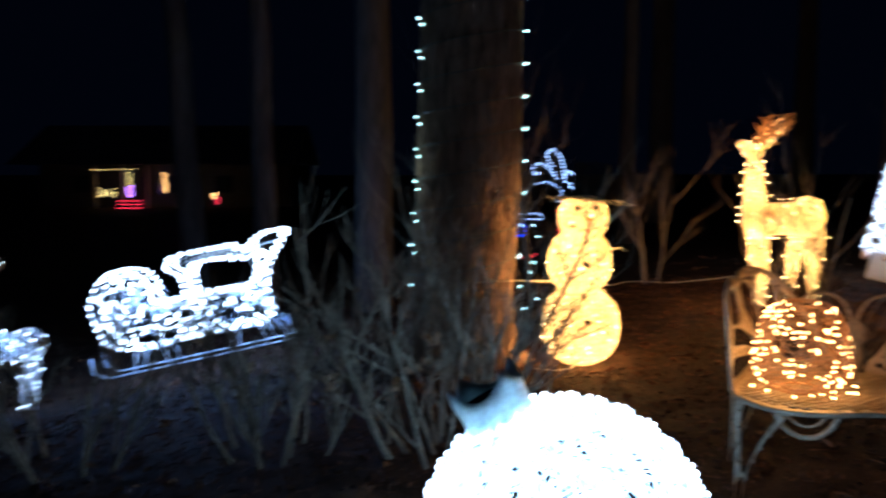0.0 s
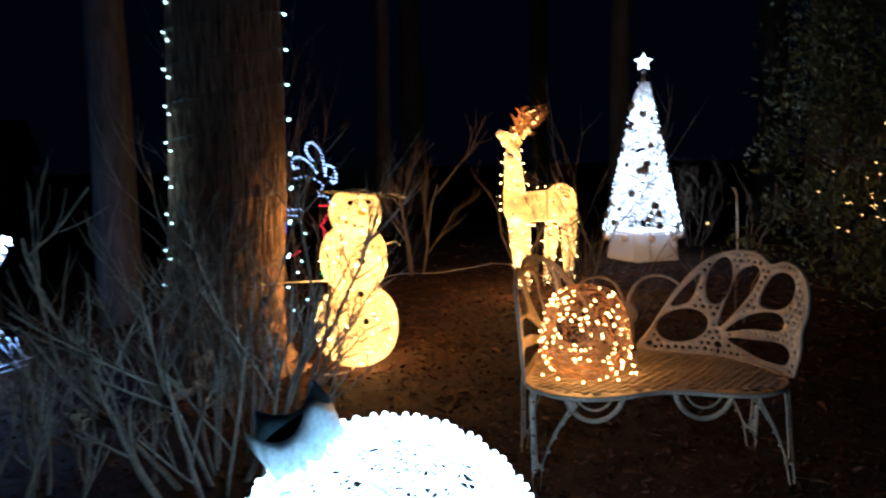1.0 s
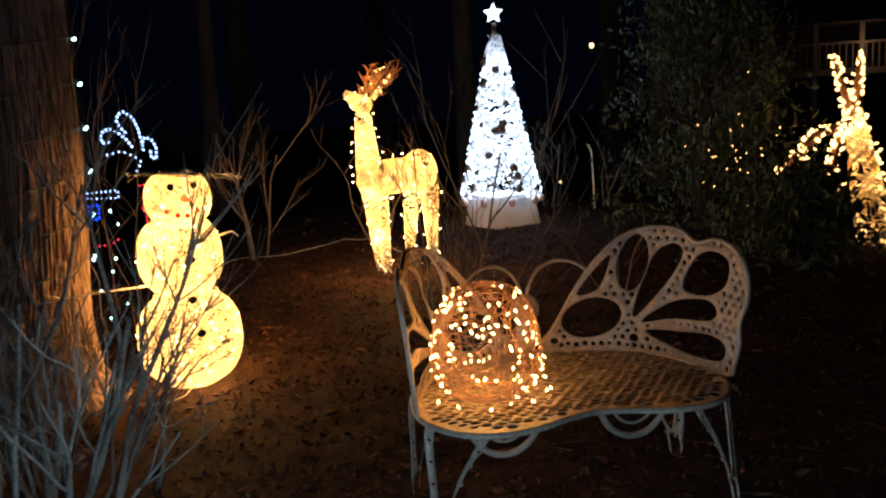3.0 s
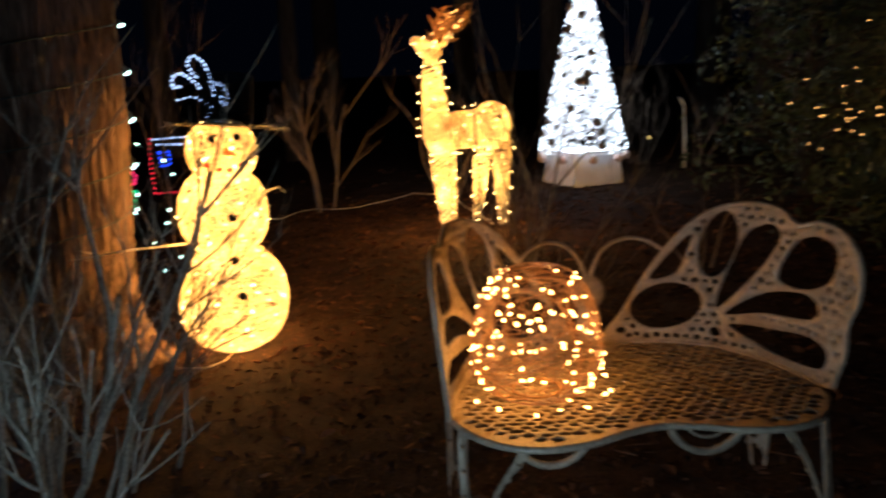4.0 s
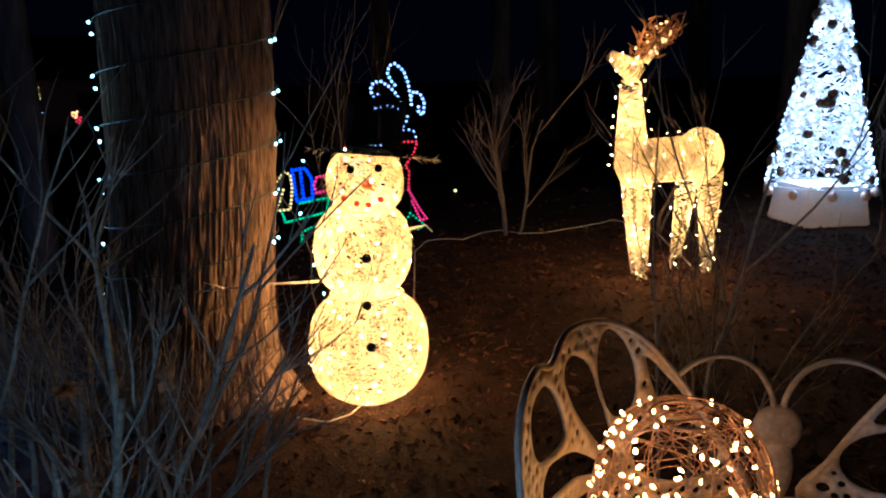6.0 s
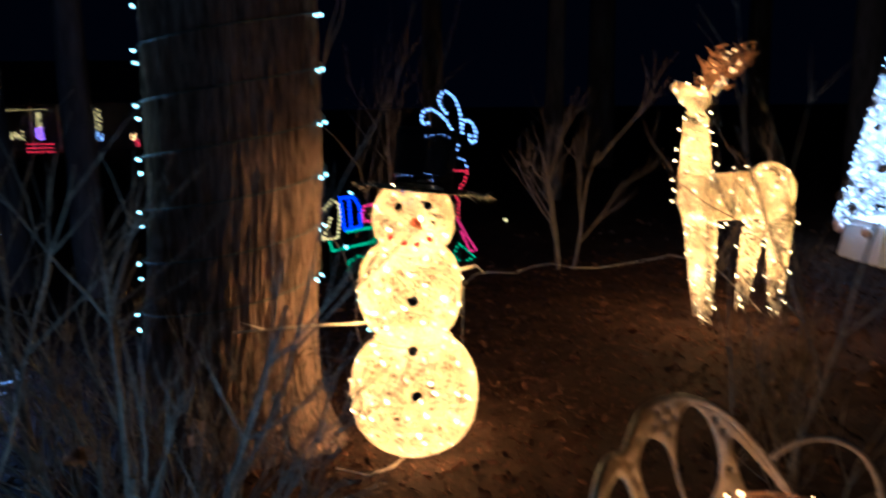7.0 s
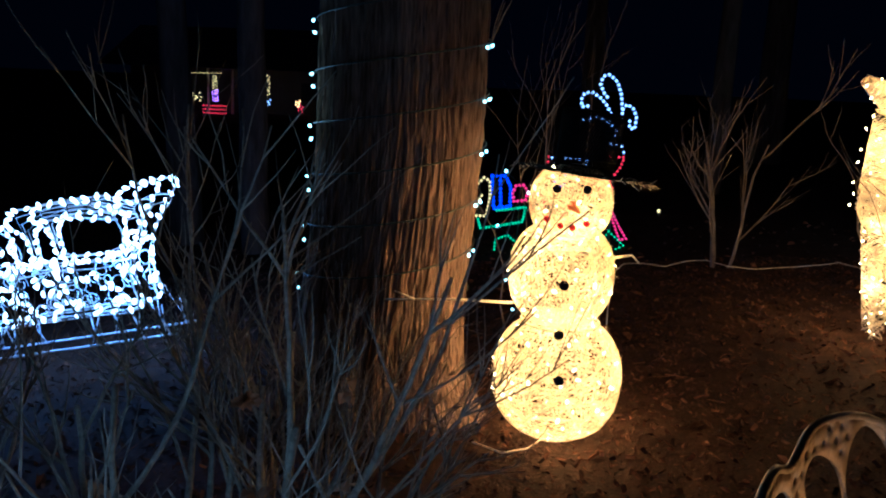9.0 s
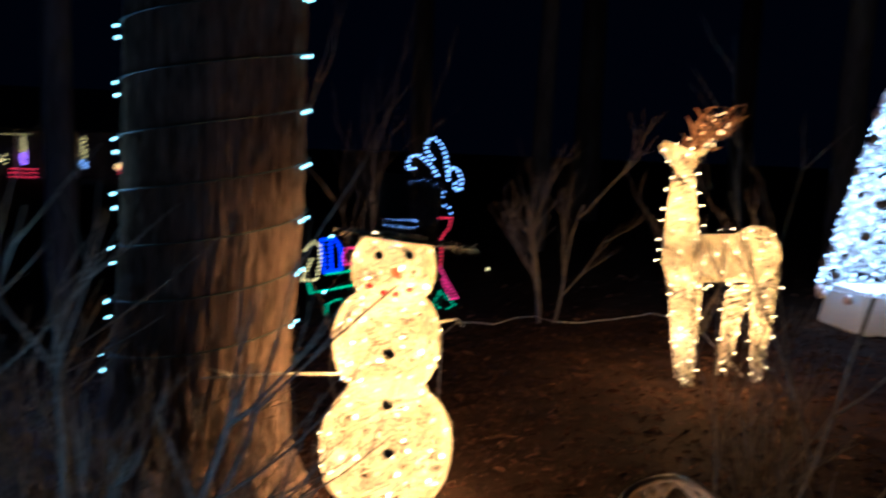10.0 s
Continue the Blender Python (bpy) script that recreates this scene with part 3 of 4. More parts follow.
def make_evergreen(at, height, radius, count, seed, label, lights=0):
    rnd = random.Random(seed)
    tree = thing("evergreen_tree", (at[0], at[1], ground_z(*at) - 0.05), label, "evergreen", "evergreens")
    part("trunk", Build().tube([(0, 0, 0), (0.03, 0, height * 0.5), (0, 0, height * 0.95)], 0.09, 0.02, 9), M_farbark_dim, tree)
    b = Build()
    clumps = []
    for _ in range(150):
        t = rnd.random() ** 0.8
        a = rnd.uniform(0, 6.3)
        r = radius * (1 - 0.75 * t) * rnd.uniform(0.35, 1.08)
        clumps.append(Vector((r * math.cos(a), r * math.sin(a), 0.15 + height * t)))
    for i in range(count):
        c = clumps[i % len(clumps)]
        p = c + Vector((rnd.gauss(0, 0.14), rnd.gauss(0, 0.14), rnd.gauss(0, 0.13)))
        s = rnd.uniform(0.025, 0.055)
        m = Euler((rnd.uniform(-1.5, 1.5), rnd.uniform(-1.5, 1.5), rnd.uniform(0, 6))).to_matrix()
        n = len(b.v)
        for q in ((-s, 0, 0), (0, -0.4 * s, 0.012), (s, 0, 0), (0, 0.4 * s, 0.012)):
            b.v.append(p + m @ Vector(q))
        b.f += [(n, n + 1, n + 2), (n, n + 2, n + 3)]
    part("crown", b, M_needle, tree, smooth=False)
    twigs = Build()
    for c in clumps:
        twigs.tube([(0, 0, max(0.1, c.z - 0.3)), tuple(c * 0.6 + Vector((0, 0, 0.35 * c.z))), tuple(c)], 0.012, 0.004, 4)
    part("branch", twigs, M_farbark_dim, tree)


make_evergreen((6.15, 6.6), 3.6, 0.95, 9000, 5, "dark broadleaf evergreen shrub as tall as a small tree")
make_evergreen((5.5, 5.1), 0.55, 0.6, 3000, 6, "low dark evergreen shrub")


# ---- snowman ----
def make_snowman():
    s = thing("snowman", (0.95, 5.41, 0.04), "lit wicker snowman with a black top hat and buttons", "snowman")
    balls = (("bottom_ball", (0, 0, 0.272), (0.270, 0.262, 0.268), 140, 50), ("middle_ball", (-0.01, 0, 0.72), (0.216, 0.216, 0.225), 122, 36), ("head", (0.01, 0, 1.02), (0.168, 0.168, 0.156), 100, 18))
    spike = bulb_mesh(0.0046, G_warm, 2.2)
    for i, (name, c, r, loops, n) in enumerate(balls):
        ob = tagged(part(name, wrap(c, r, loops, 0.0013, 60 + i, 44, full=2.35), M_thread, s), kind="stuff")
        bulbs(ob, on_ball(c, r, n, 70 + i, 1.02), spike)
    wisps, rnd = Build(), random.Random(66)
    for name, c, r, loops, n in balls:
        # loose ends of thread that stand off the wrapping
        for x, y, z in on_ball(c, r, 150, 64, 1.01):
            out = Vector((x - c[0], y - c[1], z - c[2])).normalized()
            side = out.orthogonal().normalized() * rnd.uniform(-1, 1) + out.cross(out.orthogonal()).normalized() * rnd.uniform(-1, 1)
            p = Vector((x, y, z))
            wisps.tube([p, p + out * 0.008 + side * 0.015, p + out * rnd.uniform(0.008, 0.02) + side * 0.03], 0.0012, 0.0006, 3)
    tagged(part("loose_thread", wisps, M_thread, s), kind="stuff")
    for z, r in ((0.515, 0.165), (0.9, 0.125), (0.02, 0.12)):
        ring = Build().tube([(r * math.cos(k * math.pi / 16), r * math.sin(k * math.pi / 16), z) for k in range(32)], 0.004, sides=4, closed=True)
        part("frame_ring", ring, M_cord, s)

    def knob(name, at, r, material, label=""):
        part(name, Build().ellipsoid(at, (r, r * 0.6, r), 12, 7), material, s, label)

    knob("eye", (-0.052, -0.168, 1.092), 0.017, M_black)
    knob("eye", (0.064, -0.162, 1.094), 0.017, M_black)
    for x, z in ((0.0, 0.722), (-0.005, 0.505), (0.005, 0.345)):
        back = 0.222 if z > 0.6 else (0.178 if z > 0.48 else 0.266)
        knob("button", (x, -back, z), 0.021, M_black)
    for x, z in ((-0.083, 0.972), (-0.03, 0.948), (0.018, 0.942), (0.07, 0.962)):
        part("mouth_bead", Build().ellipsoid((x, -0.168, z), (0.0125, 0.009, 0.0125), 12, 7), M_red, s)
    nose = Build()
    nose.tube([(0.01, -0.165, 1.03), (0.02, -0.20, 1.025), (0.036, -0.245, 1.015)], 0.020, 0.005, 12)
    part("carrot_nose", nose, M_orange, s)
    tilt = Matrix.Translation((0.05, 0, 1.14)) @ Euler((-0.07, radians(6.0), 0)).to_matrix().to_4x4()
    brim = Build().lathe([(0.01, -0.004), (0.10, -0.004), (0.27, -0.003), (0.278, 0.0), (0.27, 0.004), (0.10, 0.005), (0.01, 0.005)], 40).moved(tilt)
    part("hat_brim", brim, M_black, s, "frayed black brim")
    fray = Build()
    rnd = random.Random(8)
    for k in range(90):
        a = rnd.uniform(0, 6.3)
        p = Vector((0.272 * math.cos(a), 0.272 * math.sin(a), 0))
        q = p * rnd.uniform(1.02, 1.14) + Vector((rnd.gauss(0, 0.012), rnd.gauss(0, 0.012), rnd.gauss(-0.004, 0.012)))
        fray.tube([p, q], 0.0016, 0.0008, 3)
    tagged(part("fray", fray.moved(tilt), M_cord, s), kind="stuff")
    # the crown is an open black mesh over hoops
    crown = Build()
    for k in range(60):
        a = 2 * math.pi * k / 60
        for tw in (1, -1):
            crown.tube([((0.118 + 0.008 * j / 8) * math.cos(a + tw * 0.12 * j), (0.118 + 0.008 * j / 8) * math.sin(a + tw * 0.12 * j), 0.245 * j / 8) for j in range(9)], 0.0016, sides=3)
    for z in (0.0, 0.03, 0.06, 0.245):
        crown.tube([(0.122 * math.cos(k * math.pi / 18), 0.122 * math.sin(k * math.pi / 18), z) for k in range(36)], 0.004, sides=4, closed=True)
    part("hat_crown", crown.moved(tilt), M_black, s)
    arm = Build().tube([(-0.2, -0.03, 0.585), (-0.45, -0.10, 0.60), (-0.72, -0.16, 0.595)], 0.007, 0.004, 6)
    arm.tube([(-0.6, -0.14, 0.6), (-0.68, -0.18, 0.64)], 0.004, 0.002, 4)
    part("arm", arm, M_cord, s, "thin stick arm")
    arm = Build().tube([(0.2, 0.0, 0.80), (0.27, -0.02, 0.82), (0.3, -0.03, 0.79)], 0.007, 0.003, 6)
    part("arm", arm, M_cord, s, "short broken stick arm")


make_snowman()


# ---- golden deer ----
def make_deer(at, scale, turn, thread, bulb, name, label, seed, loops=1.0, antlers=True):
    d = thing(name, at, label, "reindeer figure")
    d.rotation_euler = (0, 0, turn)
    d.scale = (scale, scale, scale)
    limbs = (
        ("body", (-0.20, 0, 0.74), (0.32, 0, 0.75), 0.150, 0.155, 80, 30, 0.66),
        ("neck", (-0.21, 0, 0.70), (-0.235, 0, 1.24), 0.135, 0.072, 60, 24, 0.8),
        ("head", (-0.20, 0, 1.28), (-0.385, 0, 1.385), 0.085, 0.03, 34, 9, 0.9),
        ("leg", (-0.20, -0.06, 0.68), (-0.16, -0.08, 0.0), 0.105, 0.038, 40, 18, 0.8),
        ("leg", (-0.16, 0.07, 0.62), (-0.10, 0.08, 0.0), 0.085, 0.034, 30, 10, 0.8),
        ("leg", (0.34, -0.06, 0.68), (0.33, -0.08, 0.0), 0.105, 0.036, 40, 18, 0.8),
        ("leg", (0.27, 0.07, 0.62), (0.20, 0.08, 0.0), 0.09, 0.034, 30, 10, 0.8),
        ("tail", (0.43, 0, 0.85), (0.48, 0, 0.72), 0.03, 0.015, 14, 2, 0.9),
    )
    mesh = bulb_mesh(0.012 if bulb == G_cold else 0.0038, bulb, 1.4 if bulb == G_cold else 2.2)
    for i, (part_name, a, b, r0, r1, n, nb, flat) in enumerate(limbs):
        ob = tagged(part(part_name, wind(a, b, r0, r1, int(n * loops * 1.3), 0.0017, seed + i, flat), thread, d), kind="stuff")
        if part_name == "body":
            rump = tagged(part("rump", wrap((0.30, 0, 0.76), (0.16, 0.125, 0.175), int(46 * loops), 0.0017, seed + 30, 30), thread, d), kind="stuff")
            tagged(part("chest", wrap((-0.19, 0, 0.74), (0.12, 0.10, 0.16), int(46 * loops), 0.0017, seed + 31, 30), thread, d), kind="stuff")
            bulbs(rump, on_ball((0.30, 0, 0.76), (0.16, 0.125, 0.175), 12, seed), mesh)
        bulbs(ob, along_limb(a, b, r0, r1, nb, seed + i), mesh)
    for y in (-0.05, 0.05):
        part("ear", Build().tube([(-0.17, y, 1.34), (-0.13, y * 1.7, 1.40), (-0.11, y * 2.0, 1.42)], 0.022, 0.005, 7), thread, d)
        if antlers:
            b = Build()
            b.tube([(-0.18, y * 0.7, 1.35), (-0.13, y * 1.6, 1.46), (-0.06, y * 2.4, 1.56), (0.0, y * 2.2, 1.61)], 0.012, 0.005, 6)
            for p, q in (((-0.13, y * 1.6, 1.46), (-0.16, y * 2.4, 1.56)), ((-0.10, y * 2.0, 1.51), (-0.02, y * 3.0, 1.53)), ((-0.06, y * 2.4, 1.56), (-0.10, y * 2.6, 1.61)), ((-0.04, y * 2.4, 1.6), (0.05, y * 2.2, 1.62))):
                b.tube([p, tuple((Vector(p) + Vector(q)) / 2 + Vector((0, 0, 0.008))), q], 0.008, 0.004, 5)
            rnd = random.Random(seed + int(y * 100))
            for _ in range(75):
                # frayed strands that fatten the antler
                t = rnd.random() ** 0.8
                p = Vector((-0.17 + 0.19 * t, y * (0.8 + 1.6 * t), 1.35 + 0.21 * t)) + Vector((rnd.gauss(0, 0.028), rnd.gauss(0, 0.02), rnd.gauss(0, 0.02)))
                q = p + Vector((rnd.gauss(0.02, 0.03), rnd.gauss(0, 0.02), rnd.uniform(0.01, 0.06)))
                b.tube([p, (p + q) / 2 + Vector((0.006, 0, 0)), q], 0.0055, 0.002, 4)
            ob = part("antler", b, M_vine, d)
            bulbs(ob, [(-0.15 + 0.19 * q + rnd.gauss(0, 0.02), y * rnd.uniform(1.0, 2.6), 1.39 + 0.20 * q) for q in [rnd.random() for _ in range(11)]], bulb_mesh(0.005, G_gold if bulb == G_warm else bulb, 2.2))
    return d


make_deer((2.83, 6.70, 0.235), 1.0, radians(14), M_thread, G_warm, "reindeer", "standing golden wire reindeer wrapped in warm lights", 100)


# ---- white cone tree ----
def make_cone_tree():
    t = thing("cone_tree", (5.05, 8.5, 0.2), "tall white lit cone tree with a star on a white plinth", "christmas tree")
    pl, lo, hi, zt = Build(), 0.31, 0.265, 0.34
    pl.v = [Vector((x * lo, y * lo, -0.06)) for x, y in ((-1, -1), (1, -1), (1, 1), (-1, 1))] + [Vector((x * hi, y * hi, zt)) for x, y in ((-1, -1), (1, -1), (1, 1), (-1, 1))]
    pl.f = [(3, 2, 1, 0), (4, 5, 6, 7)] + [(k, (k + 1) % 4, 4 + (k + 1) % 4, 4 + k) for k in range(4)]
    part("plinth", pl, M_plinth, t, "white tapered plinth", False)
    rnd, b = random.Random(31), Build()
    z0, z1, r0, r1 = 0.33, 2.07, 0.445, 0.06

    def at(a, z, lift=0.0):
        r = r0 + (r1 - r0) * (z - z0) / (z1 - z0) + lift
        return (r * math.cos(a), r * math.sin(a), z)

    for _ in range(80):
        a, za, zb, turns = rnd.uniform(0, 6.3), rnd.uniform(z0, z1 - 0.2), 0, rnd.uniform(-1.2, 1.2)
        zb = min(z1, za + rnd.uniform(0.2, 0.9))
        b.tube([at(a + turns * 2 * math.pi * k / 24, za + (zb - za) * k / 24, rnd.uniform(-0.012, 0.012)) for k in range(25)], 0.006, sides=3)
    for k in range(7):
        z = z0 + (z1 - z0) * k / 7
        b.tube([at(2 * math.pi * j / 40, z) for j in range(40)], 0.006, sides=3, closed=True)
    for _ in range(330):
        # short loops of thread at every slant
        a, z, r, ph = rnd.uniform(0, 6.3), z0 + 0.05 + (z1 - z0 - 0.15) * rnd.random() ** 1.4, rnd.uniform(0.04, 0.11), rnd.uniform(0, 6.3)
        wide = max(0.12, r0 + (r1 - r0) * (z - z0) / (z1 - z0))
        b.tube([at(a + r / wide * math.cos(ph + 0.52 * j), z + r * (0.6 + 0.4 * math.sin(j)) * math.sin(ph + 0.52 * j), rnd.uniform(-0.01, 0.015)) for j in range(11)], 0.0055, sides=3)
    part("thread_cone", b, M_white, t)
    places = []
    for i in range(280):
        z = z0 + (z1 - z0) * (1 - math.sqrt(1 - (i + 0.5) / 280 * 0.985))
        places.append(at(i * 2.39996 + rnd.uniform(-0.2, 0.2), z, 0.012))
    bulbs(t, places, bulb_mesh(0.0105, G_cold, 1.3))
    for i in range(46):
        z = z0 + 0.06 + 1.4 * rnd.random() ** 1.3
        r = rnd.uniform(0.025, 0.06)
        a = rnd.uniform(0, 6.3)
        ob = part("ornament", Build().ellipsoid((0, 0, 0), (r, r, r), 14, 8), M_ornament, t)
        ob.location = at(a, z, -0.004)
    for i in range(9):
        a = 2 * math.pi * i / 9 + 0.2
        ob = part("hanging_ornament", Build().ellipsoid((0, 0, 0), (0.042, 0.042, 0.044), 14, 8), M_pinkball, t)
        ob.location = at(a, z0 - 0.055, -0.01)
    part("neck", Build().lathe([(0.035, 2.05), (0.03, 2.12), (0.025, 2.2)], 12), M_ornament, t)
    st = Build()
    ring = [((0.108 if k % 2 == 0 else 0.052) * math.sin(k * math.pi / 5), (0.108 if k % 2 == 0 else 0.052) * math.cos(k * math.pi / 5)) for k in range(10)]
    for y in (-0.02, 0.02):
        st.v += [Vector((x, y, 2.30 + z)) for x, z in ring]
    st.v += [Vector((0, -0.045, 2.30)), Vector((0, 0.045, 2.30))]
    for k in range(10):
        m = (k + 1) % 10
        st.f += [(k, m, 20), (10 + m, 10 + k, 21), (k, 10 + k, 10 + m, m)]
    part("star", st.moved(Matrix.Rotation(radians(-25), 4, "Z")), glow("lit_star", (0.85, 0.93, 1.0), 2.2), t, "glowing white five-pointed star", False)


make_cone_tree()


# ---- butterfly bench ----
def make_bench():
    bench = thing("bench", (1.84, 3.33, 0.0), "cast metal butterfly bench with pierced wings and seat", "bench")
    bench.rotation_euler = (0, 0, radians(-16.9))
    half = [(0.0, -0.31), (0.10, -0.33), (0.22, -0.375), (0.35, -0.385), (0.46, -0.335), (0.54, -0.22), (0.56, -0.08), (0.53, 0.08), (0.45, 0.22), (0.30, 0.32), (0.14, 0.365), (0.0, 0.37)]
    outline = rounded(half + [(-x, y) for x, y in half[-2:0:-1]], 5)
    holes = scatter_dots(outline, [], 0.047, 0.022, 0.0135, 1.0, 3, rows=True)

    def seat_at(x, y, side):
        rim = max(0, 1 - gap(outline, x, y) / 0.03)
        dish = -0.02 * (1 - min(1, (x / 0.6) ** 2 + (y / 0.4) ** 2))
        return (x, y, 0.425 + dish - 0.008 * rim + side)

    part("seat", plate(outline, holes, 0.010, seat_at), M_bench, bench)
    rim = Build().tube([(x, y, 0.414) for x, y in outline], 0.011, sides=6, closed=True)
    part("seat_rim", rim, M_bench, bench)

    arc = [(0.06, 0.372), (0.26, 0.31), (0.40, 0.235), (0.485, 0.11), (0.54, -0.04), (0.572, -0.20), (0.585, -0.36)]
    length = [0.0]
    for p, q in zip(arc, arc[1:]):
        length.append(length[-1] + math.dist(p, q))
    edge = rounded([(0.0, 0.43), (0.06, 0.53), (0.13, 0.655), (0.22, 0.79), (0.32, 0.89), (0.44, 0.93), (0.55, 0.925), (0.625, 0.885), (0.70, 0.905), (0.79, 0.885), (0.86, 0.81), (0.875, 0.71), (0.85, 0.63), (0.862, 0.55), (0.845, 0.47), (0.82, 0.43), (0.6, 0.43), (0.4, 0.43), (0.2, 0.43)], 4)
    big = [oval(0.205, 0.560, 0.112, 0.074, 14, 24), rounded([(0.155, 0.665), (0.235, 0.685), (0.275, 0.80), (0.245, 0.785)], 5), oval(0.365, 0.785, 0.056, 0.108, -12, 20),
           rounded([(0.375, 0.585), (0.455, 0.655), (0.555, 0.80), (0.555, 0.855), (0.505, 0.86), (0.44, 0.80)], 5), rounded([(0.585, 0.715), (0.68, 0.70), (0.765, 0.745), (0.775, 0.825), (0.715, 0.855), (0.635, 0.83)], 5),
           rounded([(0.42, 0.555), (0.55, 0.585), (0.70, 0.605), (0.735, 0.645), (0.68, 0.675), (0.54, 0.645)], 5), rounded([(0.44, 0.515), (0.58, 0.535), (0.73, 0.55), (0.79, 0.525), (0.775, 0.475), (0.66, 0.46), (0.54, 0.475)], 5),
           oval(0.375, 0.480, 0.021, 0.017, 0, 10), oval(0.055, 0.466, 0.017, 0.014, 0, 10)]
    for k, ring in enumerate(big[:7]):
        cx, cz = sum(p[0] for p in ring) / len(ring), sum(p[1] for p in ring) / len(ring)
        big[k] = [(cx + (x - cx) * 1.09, cz + (z - cz) * 1.09) for x, z in ring]
    dots = scatter_dots(edge, big, 0.0335, 0.0135, 0.0092, 1.0, 5)

    def wing_at(sign):
        def place(s, z, side):
            s = max(0, min(length[-1] - 1e-6, s))
            i = max(k for k in range(len(arc) - 1) if length[k] <= s)
            f = (s - length[i]) / (length[i + 1] - length[i])
            x, y = (arc[i][k] + (arc[i + 1][k] - arc[i][k]) * f for k in (0, 1))
            lean = 0.10 * (z - 0.43)
            nx, ny = x / 0.62, y / 0.55
            k = lean + side
            return (sign * (x + nx * k), y + ny * k, z)
        return place

    for sign in (1, -1):
        wing = part("wing", plate(edge, big + dots, 0.012, wing_at(sign)), M_bench, bench)
        rimtube = Build().tube([wing_at(sign)(s, z, 0) for s, z in edge], 0.0085, sides=6, closed=True)
        part("wing_rim", rimtube, M_bench, wing)
        pts = [(sign * x, y, z) for x, y, z in ((0.01, 0.385, 0.65), (0.02, 0.387, 0.70), (0.06, 0.386, 0.765), (0.13, 0.375, 0.798), (0.20, 0.355, 0.790), (0.255, 0.335, 0.755))]
        part("antenna", Build().tube(curve(pts), 0.008, 0.0065, 8), M_bench, bench)
    body = Build().ellipsoid((0, 0.385, 0.605), (0.062, 0.022, 0.066), 18, 10).ellipsoid((0, 0.38, 0.50), (0.045, 0.02, 0.10), 16, 10)
    part("butterfly_body", body, M_bench, bench)
    leg = rounded([(0.0, 0.408), (0.5, 0.408), (1.0, 0.408), (1.03, 0.22), (1.02, 0.0), (0.90, 0.0), (0.80, 0.12), (0.48, 0.26)], 4)
    slot = [rounded([(0.22, 0.385), (0.60, 0.39), (0.90, 0.385), (0.93, 0.22), (0.88, 0.10), (0.58, 0.245)], 3)]
    pits = [oval(p, z, 0.034, 0.0065, 0, 8) for p, z in ((0.12, 0.375), (0.25, 0.33), (0.40, 0.285), (0.56, 0.225), (0.70, 0.165), (0.83, 0.09), (0.97, 0.36), (0.975, 0.29), (0.98, 0.22), (0.975, 0.15), (0.965, 0.08))]
    for sx, sy in ((1, -1), (-1, -1), (1, 1), (-1, 1)):
        def leg_at(p, z, side, sx=sx, sy=sy):
            x, y = 0.345 + 0.20 * p, (-0.31 + 0.11 * p - 0.2 * (0.41 - z)) if sy < 0 else (0.33 - 0.24 * p + 0.1 * (0.41 - z))
            return (sx * (x + 0.5 * side), y - 0.8 * side, z)
        part("leg", plate(leg, slot + pits, 0.010, leg_at), M_bench, bench)
    for cx in (-0.27, 0.20):
        ring = oval(cx, 0.405, 0.13, 0.15, 0, 30)
        ring = [p for p in ring if p[1] < 0.42]
        inner = [(cx + (x - cx) * 0.68, 0.405 + (z - 0.405) * 0.68) for x, z in ring]
        loop = Build().tube([(x, -0.18, z) for x, z in sorted(ring, key=lambda p: math.atan2(p[0] - cx, 0.45 - p[1]))], 0.012, sides=6)
        loop.tube([(x, -0.18, z) for x, z in sorted(inner, key=lambda p: math.atan2(p[0] - cx, 0.45 - p[1]))], 0.006, sides=5)
        part("apron_loop", loop, M_bench, bench)


make_bench()


